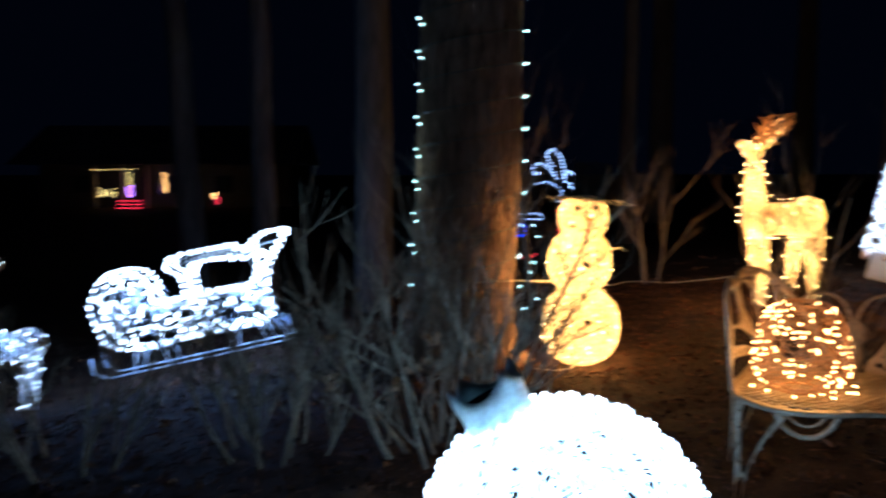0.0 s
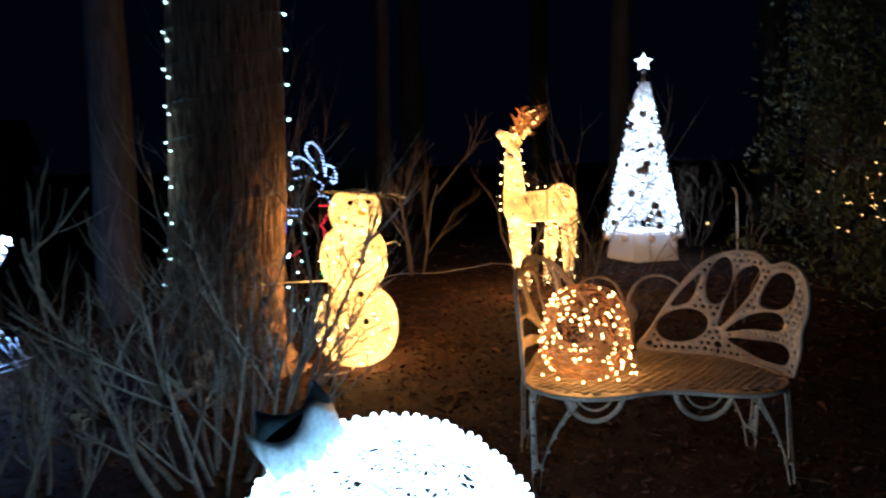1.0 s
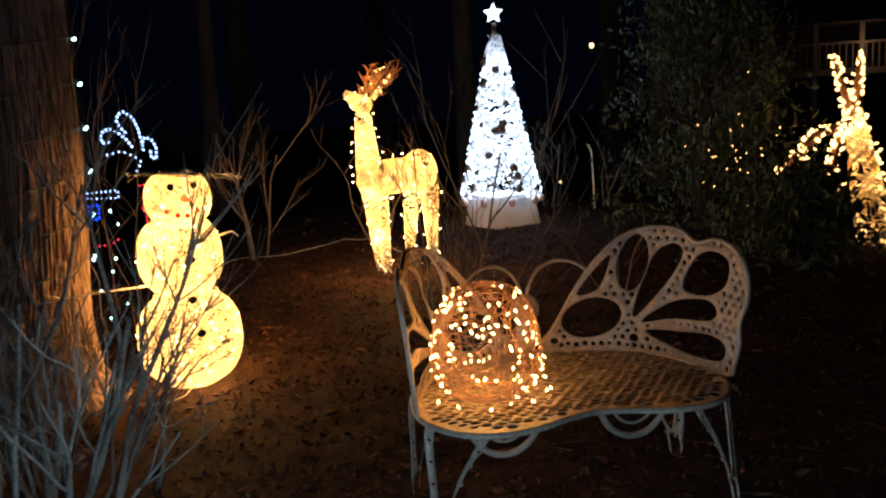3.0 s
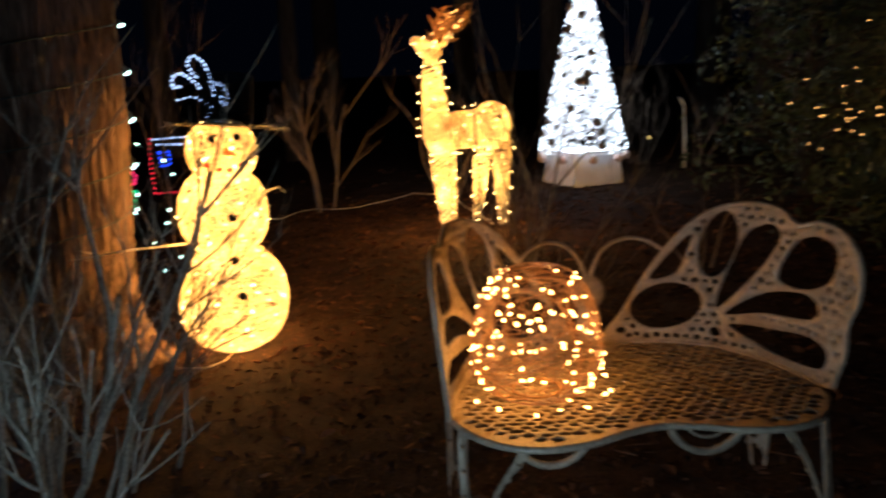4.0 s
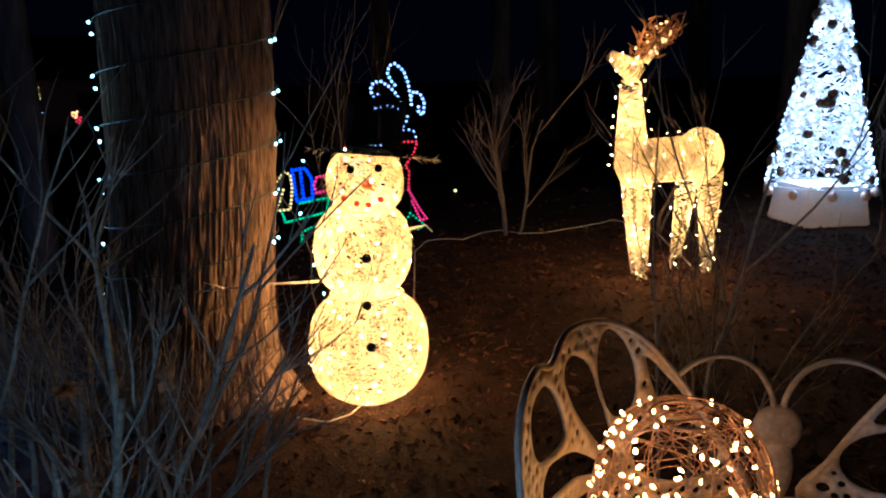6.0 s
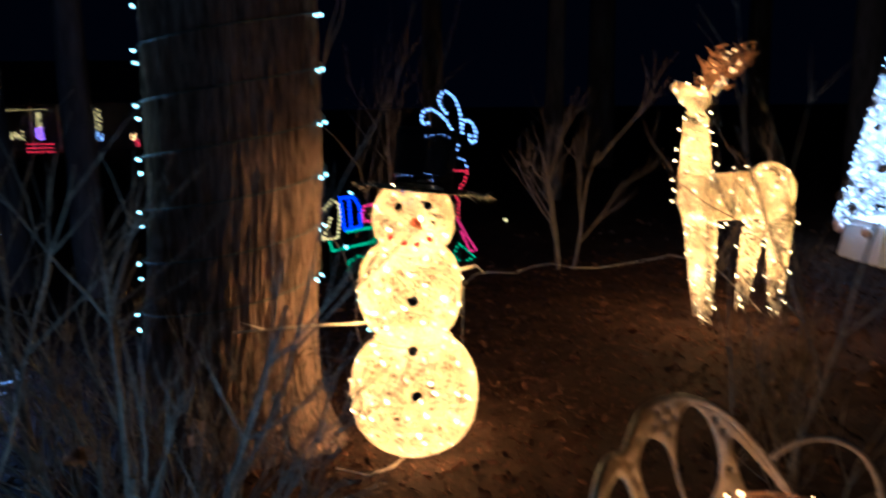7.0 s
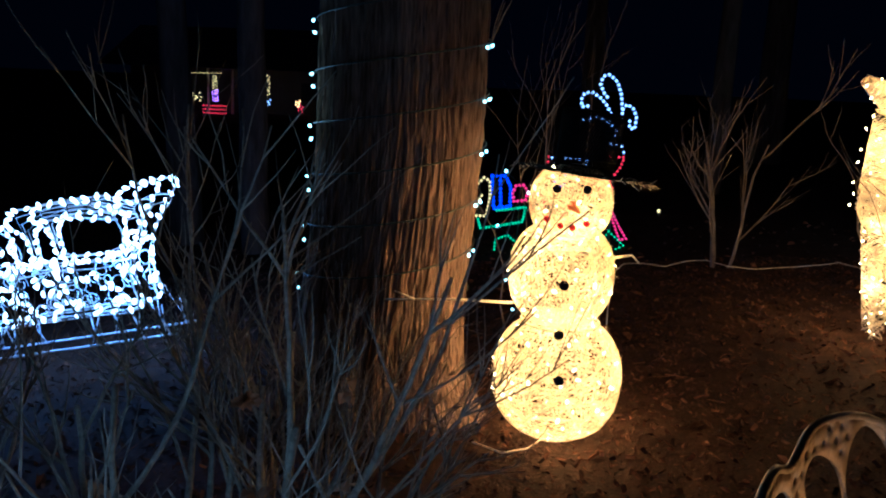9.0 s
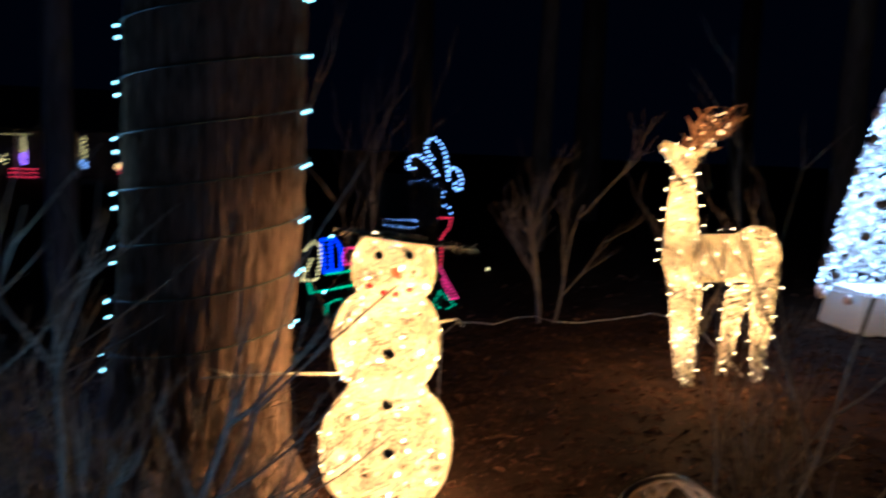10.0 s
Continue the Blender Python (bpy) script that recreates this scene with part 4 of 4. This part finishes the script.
def make_basket():
    k = thing("light_basket", (1.57, 3.40, 0.425), "round twig basket wound with warm golden lights", "lighted basket")
    def shape(build):
        # shoulders slope in towards the flat top
        build.v = [Vector((q[0] * (1.06 - 0.85 * max(0, q[2] - 0.12)), q[1] * (1.06 - 0.85 * max(0, q[2] - 0.12)), q[2])) for q in build.v]
        return build

    b = shape(wrap((0, 0, 0.19), (0.195, 0.19, 0.205), 50, 0.0012, 81, 36, 0.16, -0.95, 0.96, full=3.0))
    tagged(part("twig_ball", b, M_copper, k), kind="stuff")
    rings = Build()
    for z, r in ((0.375, 0.085), (0.005, 0.07)):
        rings.tube([(r * math.cos(j * math.pi / 16), r * math.sin(j * math.pi / 16), z) for j in range(32)], 0.004, sides=5, closed=True)
    for j in range(8):
        a = j * math.pi / 4
        rings.tube([(0.195 * math.cos(a) * math.sin(q), 0.19 * math.sin(a) * math.sin(q), 0.19 - 0.2 * math.cos(q)) for q in [0.35 + 0.22 * i for i in range(11)]], 0.0016, sides=4)
    part("frame", shape(rings), M_vine, k)
    rnd, spots = random.Random(83), []
    for _ in range(125):
        q = Vector((rnd.gauss(0, 1), rnd.gauss(0, 1), rnd.gauss(0, 1))).normalized() * rnd.uniform(0.8, 1.08)
        z = 0.19 + 0.20 * max(-0.9, min(0.98, q.z))
        flat = min(0.97, abs(z - 0.19) / 0.205)
        wide = (1.06 - 0.85 * max(0, z - 0.12)) * (1 - flat ** 3) ** (1 / 3) / max(0.25, math.hypot(q.x, q.y))
        spots.append((0.195 * q.x * wide, 0.19 * q.y * wide, z))
    spots += [(0.225 * math.cos(g), 0.22 * math.sin(g), 0.012 + 0.02 * rnd.random()) for g in (3.3, 3.7, 4.2, 4.5, 4.9, 5.3, 5.6, 6.1)]
    bulbs(k, spots, bulb_mesh(0.0041, G_basket, 1.9))


make_basket()


# ---- giant ornament ball ----
def make_ball():
    c, r = (0.325, 2.02), 0.385
    k = thing("giant_ornament", (c[0], c[1], 0.0), "giant white lit bauble with a silver foil cap", "ornament")
    lattice, places, n = Build(), [], 17
    for i in range(1, n):
        th = math.pi * i / n
        z, rr = r - r * math.cos(th), r * math.sin(th)
        m = max(8, int(46 * math.sin(th)))
        lattice.tube([(rr * math.cos(2 * math.pi * j / 48), rr * math.sin(2 * math.pi * j / 48), z) for j in range(48)], 0.0055, sides=4, closed=True)
        for j in range(m):
            a = 2 * math.pi * (j + 0.5 * (i % 2)) / m
            places.append((1.015 * rr * math.cos(a), 1.015 * rr * math.sin(a), r + (z - r) * 1.015))
    for j in range(22):
        a = 2 * math.pi * j / 22
        lattice.tube([(r * math.sin(q) * math.cos(a), r * math.sin(q) * math.sin(a), r - r * math.cos(q)) for q in [0.1 + 0.147 * i for i in range(21)]], 0.0055, sides=4)
    d = Vector((-0.45, 0.10, 0.87)).normalized()
    turn = d.to_track_quat("Z", "Y").to_matrix().to_4x4()
    spin = Matrix.Translation((0, 0, r)) @ turn @ Matrix.Translation((0, 0, -r))
    part("lattice", lattice.moved(spin), M_white, k)
    part("thread_ball", wrap((0, 0, r), (r * 0.985, r * 0.985, r * 0.985), 105, 0.0022, 91, 48), M_white, k)
    places = [tuple(spin @ Vector(q)) for q in places]
    bulbs(k, [q for q in places if q[2] > 0.38 and (Vector(q) - Vector((0, 0, r))).normalized().dot(d) < 0.955][:299], bulb_mesh(0.0085, G_cold, 1.2))
    # cap: a foil sleeve with a scalloped edge
    cap, sides = Build(), 40
    for i in range(5):
        for j in range(sides):
            a = 2 * math.pi * j / sides
            point = abs(((j / sides * 4 + 0.5) % 1) - 0.5) * 2
            top = 0.085 + 0.055 * point ** 2
            rr = 0.092 + 0.008 * i / 4 * (1 + point)
            cap.v.append(Vector((rr * math.cos(a), rr * math.sin(a), top * i / 4)))
    cap.f = [(i * sides + j, i * sides + (j + 1) % sides, (i + 1) * sides + (j + 1) % sides, (i + 1) * sides + j) for i in range(4) for j in range(sides)]
    cap.moved(Matrix.Translation(Vector((0, 0, r)) + d * (r - 0.02)) @ turn)
    ob = part("cap", cap, M_foil, k, "crinkled silver foil cap")
    # an added black cup stands in for the shade inside the open cap
    shade_cup = Build().lathe([(0.012, 0.012), (0.080, 0.012), (0.086, 0.018), (0.088, 0.075)], 32, cap=False)
    part("cap_shade", shade_cup.moved(Matrix.Translation(Vector((0, 0, r)) + d * (r - 0.02)) @ turn), M_black, k, "black cup standing in for the shade inside the cap")
    solid = ob.modifiers.new("thickness", "SOLIDIFY")
    solid.thickness = 0.003


make_ball()


# ---- white sleigh and the deer before it ----
def make_sleigh():
    k = thing("sleigh", (-2.0, 6.42, ground_z(-2.0, 6.5)), "white wire sleigh covered in cold white lights", "sleigh")
    base = ground_z(-2.0, 6.5)

    def fix(pts):
        # heights slope with the lawn
        return [(x + 2.0, z - base) for x, z in pts]

    side = fix([(-2.80, 0.10), (-2.86, 0.28), (-2.78, 0.48), (-2.66, 0.57), (-2.48, 0.56), (-2.37, 0.46), (-2.34, 0.33), (-2.2, 0.33), (-2.04, 0.38), (-1.8, 0.42), (-1.62, 0.45), (-1.52, 0.52), (-1.5, 0.68),
                (-1.55, 0.80), (-1.44, 0.89), (-1.29, 0.90), (-1.36, 0.77), (-1.43, 0.62), (-1.46, 0.40), (-1.42, 0.19), (-1.7, 0.12), (-2.1, 0.03), (-2.45, -0.06), (-2.70, -0.04)])
    rail = fix([(-1.55, 0.74), (-1.75, 0.78), (-1.98, 0.74), (-2.20, 0.69), (-2.24, 0.60), (-2.12, 0.54), (-2.08, 0.40)])
    rail2 = fix([(-1.55, 0.68), (-1.8, 0.68), (-2.02, 0.64), (-2.06, 0.55), (-2.03, 0.40)])
    for y in (-0.11, 0.11):
        b = Build()
        b.tube([(x, y, z) for x, z in rounded(side, 4)], 0.006, sides=4, closed=True)
        inner = [(x * 0.93 + 0.012, z * 0.9 + 0.02) for x, z in side]
        b.tube([(x, y, z) for x, z in rounded(inner, 4)], 0.004, sides=4, closed=True)
        for line in (rail, rail2):
            b.tube([(x, y, z) for x, z in line], 0.006, sides=4)
        for f in (0.25, 0.5, 0.75):
            # slack wires between the two rails
            mid = [(xa + (xb - xa) * f, za + (zb - za) * f) for (xa, za), (xb, zb) in zip(rail[:4] + rail[5:6], rail2)]
            b.tube([(x, y + 0.02 * math.sin(9 * x), z) for x, z in mid], 0.0035, sides=3)
        rnd = random.Random(int(50 + y * 10))
        # curls of wire filling the side
        for _ in range(90):
            x, z = rnd.uniform(-0.8, 0.62), rnd.uniform(-0.05, 0.7)
            if inside(side, x, z):
                r = rnd.uniform(0.03, 0.07)
                b.tube([(x + r * (1 - 0.06 * j) * math.cos(0.6 * j), y + 0.002 * j, z + r * (1 - 0.06 * j) * math.sin(0.6 * j)) for j in range(13)], 0.0032, sides=3)
        pan = part("side_frame", b, M_whitewire, k)
        spots = []
        while len(spots) < 80:
            x, z = rnd.uniform(-0.86, 0.7), rnd.uniform(-0.1, 1.0)
            if inside(side, x, z):
                spots.append((x, y - 0.01, z))
        spots += [(x, y - 0.01, z) for x, z in rounded(side, 3)]
        for line in (rail, rail2):
            for (xa, za), (xb, zb) in zip(line, line[1:]):
                for f in (0.2, 0.55, 0.9):
                    spots.append((xa + (xb - xa) * f, y - 0.01, za + (zb - za) * f))
        bulbs(pan, spots, bulb_mesh(0.0115, G_cold, 2.0))
        run = Build().tube([(x, y * 1.15, z) for x, z in fix([(-2.86, -0.14), (-2.84, -0.26), (-2.72, -0.30), (-2.4, -0.23), (-1.9, -0.12), (-1.32, 0.01), (-1.2, 0.04)])], 0.007, sides=5)
        for x0, z0, x1, z1 in ((-2.5, -0.06, -2.5, -0.25), (-2.3, -0.02, -2.2, -0.19), (-1.75, 0.11, -1.7, -0.07), (-1.5, 0.16, -1.4, -0.01), (-1.36, 0.2, -1.24, 0.03)):
            (xa, za), (xb, zb) = fix([(x0, z0), (x1, z1)])
            run.tube([(xa, y, za), (xb, y * 1.15, zb)], 0.005, sides=4)
            run.tube([(xa + 0.06, y, za), (xb - 0.03, y * 1.15, zb)], 0.004, sides=4)
        part("runner", run, M_whitewire, k)
    for x, z in side[::2]:
        part("cross_bar", Build().tube([(x, -0.11, z), (x, 0.11, z)], 0.004, sides=4), M_whitewire, k)


make_sleigh()
make_deer((-3.22, 5.6, -0.42), 0.72, radians(8), M_white, G_cold, "white_reindeer", "white wire reindeer with cold white lights before the sleigh", 150, 0.9)


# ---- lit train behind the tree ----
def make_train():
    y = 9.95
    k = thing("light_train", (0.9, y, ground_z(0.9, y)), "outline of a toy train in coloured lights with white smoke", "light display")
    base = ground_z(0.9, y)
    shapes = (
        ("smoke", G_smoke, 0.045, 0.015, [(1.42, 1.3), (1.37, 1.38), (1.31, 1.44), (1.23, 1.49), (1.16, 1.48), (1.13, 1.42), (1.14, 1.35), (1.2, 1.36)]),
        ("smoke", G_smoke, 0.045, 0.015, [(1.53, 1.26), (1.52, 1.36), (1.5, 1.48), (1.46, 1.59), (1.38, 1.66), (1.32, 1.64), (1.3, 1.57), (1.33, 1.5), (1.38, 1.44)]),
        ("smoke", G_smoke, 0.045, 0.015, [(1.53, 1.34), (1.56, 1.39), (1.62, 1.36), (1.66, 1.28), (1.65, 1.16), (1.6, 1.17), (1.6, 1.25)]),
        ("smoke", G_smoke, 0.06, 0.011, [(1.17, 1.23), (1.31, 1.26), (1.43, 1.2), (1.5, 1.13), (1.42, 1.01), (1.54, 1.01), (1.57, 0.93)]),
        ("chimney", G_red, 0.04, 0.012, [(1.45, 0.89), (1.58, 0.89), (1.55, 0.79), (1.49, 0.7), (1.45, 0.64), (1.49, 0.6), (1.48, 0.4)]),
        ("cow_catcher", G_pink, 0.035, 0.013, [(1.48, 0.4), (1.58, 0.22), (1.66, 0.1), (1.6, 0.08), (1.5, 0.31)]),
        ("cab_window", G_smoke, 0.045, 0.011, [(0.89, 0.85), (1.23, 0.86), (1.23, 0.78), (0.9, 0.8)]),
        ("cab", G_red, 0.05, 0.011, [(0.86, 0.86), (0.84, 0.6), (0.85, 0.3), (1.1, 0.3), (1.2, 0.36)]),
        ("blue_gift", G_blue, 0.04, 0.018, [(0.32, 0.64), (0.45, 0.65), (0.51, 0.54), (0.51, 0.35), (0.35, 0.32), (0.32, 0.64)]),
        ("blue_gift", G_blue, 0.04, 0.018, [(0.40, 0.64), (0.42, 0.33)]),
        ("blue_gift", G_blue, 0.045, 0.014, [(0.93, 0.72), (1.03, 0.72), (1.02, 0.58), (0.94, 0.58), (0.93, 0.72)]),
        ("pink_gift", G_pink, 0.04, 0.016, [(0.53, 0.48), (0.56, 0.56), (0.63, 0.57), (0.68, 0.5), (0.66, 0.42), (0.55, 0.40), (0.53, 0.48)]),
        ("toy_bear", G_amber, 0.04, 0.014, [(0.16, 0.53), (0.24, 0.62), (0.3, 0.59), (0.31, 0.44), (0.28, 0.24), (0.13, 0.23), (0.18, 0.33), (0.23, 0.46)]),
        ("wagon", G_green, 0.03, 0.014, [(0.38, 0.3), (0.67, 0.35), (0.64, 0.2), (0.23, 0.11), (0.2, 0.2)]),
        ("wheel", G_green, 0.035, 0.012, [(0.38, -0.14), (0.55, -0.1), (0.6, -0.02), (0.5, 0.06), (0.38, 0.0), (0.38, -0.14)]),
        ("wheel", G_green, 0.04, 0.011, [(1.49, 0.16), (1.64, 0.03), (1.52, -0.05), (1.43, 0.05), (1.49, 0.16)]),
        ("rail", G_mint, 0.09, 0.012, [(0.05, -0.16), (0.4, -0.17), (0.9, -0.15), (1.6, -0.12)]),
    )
    made = {}
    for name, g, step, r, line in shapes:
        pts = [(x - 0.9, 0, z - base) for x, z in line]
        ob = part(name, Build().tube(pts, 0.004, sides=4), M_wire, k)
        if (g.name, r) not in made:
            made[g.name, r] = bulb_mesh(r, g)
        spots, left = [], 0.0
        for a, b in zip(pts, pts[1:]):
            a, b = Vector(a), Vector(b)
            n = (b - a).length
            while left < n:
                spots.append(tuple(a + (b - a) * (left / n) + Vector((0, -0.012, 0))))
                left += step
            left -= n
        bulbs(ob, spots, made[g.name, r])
    for x in (-0.7, -0.3, 0.1, 0.6):
        part("stake", Build().tube([(x, 0.02, -0.1), (x, 0.02, 0.75)], 0.008, sides=5), M_wire, k)


make_train()


# ---- wrapped golden tree by the evergreen ----
def make_wrapped_tree():
    x, y, z = 6.75, 5.35, ground_z(6.75, 5.35)
    k = thing("wrapped_tree", (x, y, z), "forked small tree wrapped tightly in golden lights", "wrapped tree")
    k.scale = (0.85, 0.85, 0.85)
    rnd = random.Random(19)
    lines = (("trunk", [(0.1, -0.15, -0.05), (0.08, -0.1, 0.5), (-0.04, -0.05, 1.0), (-0.17, 0, 1.4)], 0.20, 0.09, 170),
             ("branch", [(-0.19, 0, 1.36), (-0.30, 0.03, 1.65), (-0.42, 0.05, 1.95)], 0.075, 0.03, 34),
             ("branch", [(-0.16, 0, 1.36), (-0.13, -0.02, 1.66), (-0.10, -0.02, 1.97)], 0.075, 0.03, 34),
             ("branch", [(-0.13, 0, 1.25), (-0.38, -0.12, 1.27), (-0.85, -0.1, 1.2), (-1.3, -0.05, 0.85)], 0.07, 0.08, 110),
             ("branch", [(-0.45, -0.12, 1.25), (-0.64, -0.15, 1.05), (-0.68, -0.12, 0.8)], 0.06, 0.06, 40),
             ("branch", [(0.05, -0.1, 0.6), (-0.35, -0.1, 0.75), (-0.5, -0.05, 0.6)], 0.03, 0.02, 10))
    mesh = bulb_mesh(0.015, G_gold, 1.6)
    for name, pts, r0, r1, n in lines:
        if name == "trunk":
            ob = tagged(part(name, wind(pts[0], pts[-1], r0, r1, 170, 0.004, 77), M_thread, k), kind="stuff")
        else:
            ob = part(name, Build().tube(pts, r0 * 0.6, r1 * 0.6, 8), M_vine, k)
        spots = []
        for i in range(n):
            t = (i + 0.5) / n * (len(pts) - 1)
            j = min(int(t), len(pts) - 2)
            p = Vector(pts[j]).lerp(Vector(pts[j + 1]), t - j)
            r = r0 + (r1 - r0) * t / (len(pts) - 1)
            a = rnd.uniform(0, 6.3)
            spots.append(tuple(p + Vector((math.cos(a), math.sin(a), rnd.uniform(-0.5, 0.5))) * r))
        bulbs(ob, spots, mesh)
    net = thing("net_lights", (5.67, 5.83, ground_z(5.67, 5.83)), "loose string of small golden lights over the evergreen", "string lights")
    spots = [(rnd.gauss(0.05, 0.25), rnd.gauss(0, 0.15), 0.82 + rnd.gauss(0, 0.2)) for _ in range(28)]
    spots.sort()
    part("wire", Build().tube(spots, 0.002, sides=3), M_wire, net)
    bulbs(net, spots, bulb_mesh(0.0055, G_gold))


make_wrapped_tree()


# ---- houses far off ----
def make_house_west():
    x0, y0, z0 = -17.0, 45.0, -0.9
    h = thing("house", (x0, y0, z0), "distant dark house with a porch decked in coloured lights", "house")
    part("wall", Build().box((-7, 2.2, 0), (8, 9, 3.0)), M_wall, h, smooth=False)
    roof = Build()
    roof.v = [Vector(p) for p in ((-7.6, -0.4, 2.75), (8.6, -0.4, 2.75), (8.6, 9.5, 2.75), (-7.6, 9.5, 2.75), (-7.6, 4.6, 5.2), (8.6, 4.6, 5.2))]
    roof.f = [(0, 1, 5, 4), (2, 3, 4, 5), (0, 4, 3), (1, 2, 5), (3, 2, 1, 0)]
    part("roof", roof, M_roof, h, smooth=False)
    for x in (-2.75, -1.2, 0.2, 1.9):
        part("porch_post", Build().box((x - 0.052, -0.1, 0), (x + 0.052, 0.05, 2.75)), M_trim, h, smooth=False)
    for x in (-4.5, 0.6, 4.0):
        w = part("window", Build().box((x - 0.6, 2.12, 1.0), (x + 0.6, 2.2, 2.2)), M_wall, h, smooth=False)
        part("pane", Build().box((x - 0.5, 2.08, 1.1), (x + 0.5, 2.12, 2.1)), M_pane, w, smooth=False)
    porch = part("porch_floor", Build().box((-4, -0.3, 0), (4, 2.2, 0.15)), M_wall, h, smooth=False)
    sets = (("eave_lights", G_amber, 0.03, [(-2.75 + 0.10 * i, -0.45, 2.43 + 0.002 * i) for i in range(26)]),
            ("column_lights", G_amber, 0.052, [(-0.65 + 0.12 * math.sin(i * 2.1), -0.4, 1.55 + 0.05 * i) for i in range(16)]),
            ("column_lights", G_purple, 0.065, [(-0.65 + 0.16 * math.sin(i * 2.1), -0.4, 0.95 + 0.045 * i) for i in range(14)]),
            ("rail_lights", G_red, 0.052, [(-1.3 + 0.11 * (i % 13), -0.5, 0.3 + 0.2 * (i // 13)) for i in range(39)]),
            ("figure_lights", G_amber, 0.065, [(-2.5 + 1.1 * random.random(), -0.4, 0.95 + 0.45 * random.random() ** 1.5) for i in range(22)]),
            ("column_lights", G_gold, 0.056, [(1.35 + 0.1 * math.sin(i * 2.3), -0.4, 1.2 + 0.08 * i) for i in range(14)]),
            ("column_lights", G_amber, 0.056, [(2.35 + 0.15 * math.sin(i * 2.3), -0.4, 1.4 + 0.07 * i) for i in range(16)]),
            ("column_lights", G_smoke, 0.056, [(2.35 + 0.18 * math.sin(i * 2.3), -0.4, 0.85 + 0.05 * i) for i in range(9)]),
            ("figure_lights", G_red, 0.065, [(4.25 + 0.12 * math.sin(i * 2.3), -0.4, 0.55 + 0.05 * i) for i in range(9)]),
            ("figure_lights", G_gold, 0.065, [(4.1 + 0.12 * math.sin(i * 2.3), -0.4, 0.85 + 0.05 * i) for i in range(7)]))
    for name, g, r, spots in sets:
        s = part(name, Build().tube(spots, 0.01, sides=3), M_wire, h)
        bulbs(s, spots, bulb_mesh(r * 0.72, g))


make_house_west()


def make_house_east():
    h = thing("house", (24.2, 17.2, 0.2), "dim distant house with a raised railed porch", "house")
    h.rotation_euler = (0, 0, radians(-35))
    part("wall", Build().box((-2.2, 1.5, 0), (6, 7, 3.6)), M_wall, h, smooth=False)
    part("porch_floor", Build().box((-2.6, -0.4, 1.9), (6, 1.5, 2.1)), M_trim, h, smooth=False)
    roof = Build()
    roof.v = [Vector(p) for p in ((-3.0, -0.8, 3.5), (6.5, -0.8, 3.5), (6.5, 7.4, 3.5), (-3.0, 7.4, 3.5), (-0.5, 3.0, 5.2), (6.5, 3.0, 5.2))]
    roof.f = [(0, 1, 5, 4), (2, 3, 4, 5), (0, 4, 3), (1, 2, 5), (3, 2, 1, 0)]
    part("roof", roof, M_roof, h, smooth=False)
    for i in range(6):
        part("post", Build().box((-2.5 + 1.4 * i, -0.35, 0), (-2.35 + 1.4 * i, -0.2, 3.5)), M_trim, h, smooth=False)
    rail = part("railing", Build().box((-2.6, -0.34, 2.85), (6, -0.26, 2.93)), M_trim, h, smooth=False)
    for i in range(40):
        part("baluster", Build().box((-2.5 + 0.2 * i, -0.32, 2.1), (-2.46 + 0.2 * i, -0.28, 2.85)), M_trim, rail, smooth=False)


make_house_east()


# ---- small things ----
def make_cord(points, label):
    pts = []
    for (xa, ya), (xb, yb) in zip(points, points[1:]):
        for k in range(6):
            x, y = xa + (xb - xa) * k / 6, ya + (yb - ya) * k / 6
            pts.append((x, y, ground_z(x, y) + 0.028 + 0.02 * noise.noise((x * 3, y * 3, 7))))
    ob = new("extension_cord", Build().tube(pts, 0.0032, sides=5).mesh("extension_cord", M_cord))
    tagged(ob, label, "cord")


make_cord([(1.12, 5.6), (1.25, 6.6), (1.40, 8.3), (1.55, 8.72), (1.84, 8.52), (2.10, 8.88), (2.25, 8.98), (2.33, 8.56), (2.52, 8.53), (2.86, 8.66), (3.3, 8.95), (3.5, 8.6), (3.3, 7.4), (3.2, 6.9)], "pale extension cord lying on the soil")
make_cord([(0.62, 5.22), (0.75, 5.14), (0.85, 5.2), (0.92, 5.33)], "pale cord end by the snowman")


def make_stake():
    z = ground_z(6.57, 8.73)
    k = thing("garden_stake", (6.57, 8.73, z), "thin pale wooden garden stake with a broken tip", "stake")
    part("rod", Build().tube([(0.02, 0, -0.05), (0.01, 0, 0.4), (-0.01, 0, 0.72), (-0.04, 0.01, 0.80)], 0.014, 0.008, 7), M_cord, k)
    part("tip", Build().tube([(-0.01, 0, 0.70), (-0.10, -0.01, 0.82)], 0.008, 0.003, 5), M_cord, k)


make_stake()


def make_small_lamp(at, r, material, label):
    k = thing("path_light", (at[0], at[1], ground_z(at[0], at[1])), label, "garden lamp", "path lights")
    h = at[2] - ground_z(at[0], at[1])
    part("stake", Build().tube([(0, 0, -0.05), (0, 0, h)], 0.008, sides=6), M_wire, k)
    part("lens", Build().ellipsoid((0, 0, h), (r, r, r), 10, 6), material, k)


make_small_lamp((7.27, 10.27, 0.41), 0.022, G_amber, "small distant amber garden light on a stake")
make_small_lamp((2.23, 11.95, 0.10), 0.022, G_amber, "small distant garden light on a stake")
make_small_lamp((24.65, 30.0, 4.4), 0.11, G_gold, "distant warm lamp on a tall post")
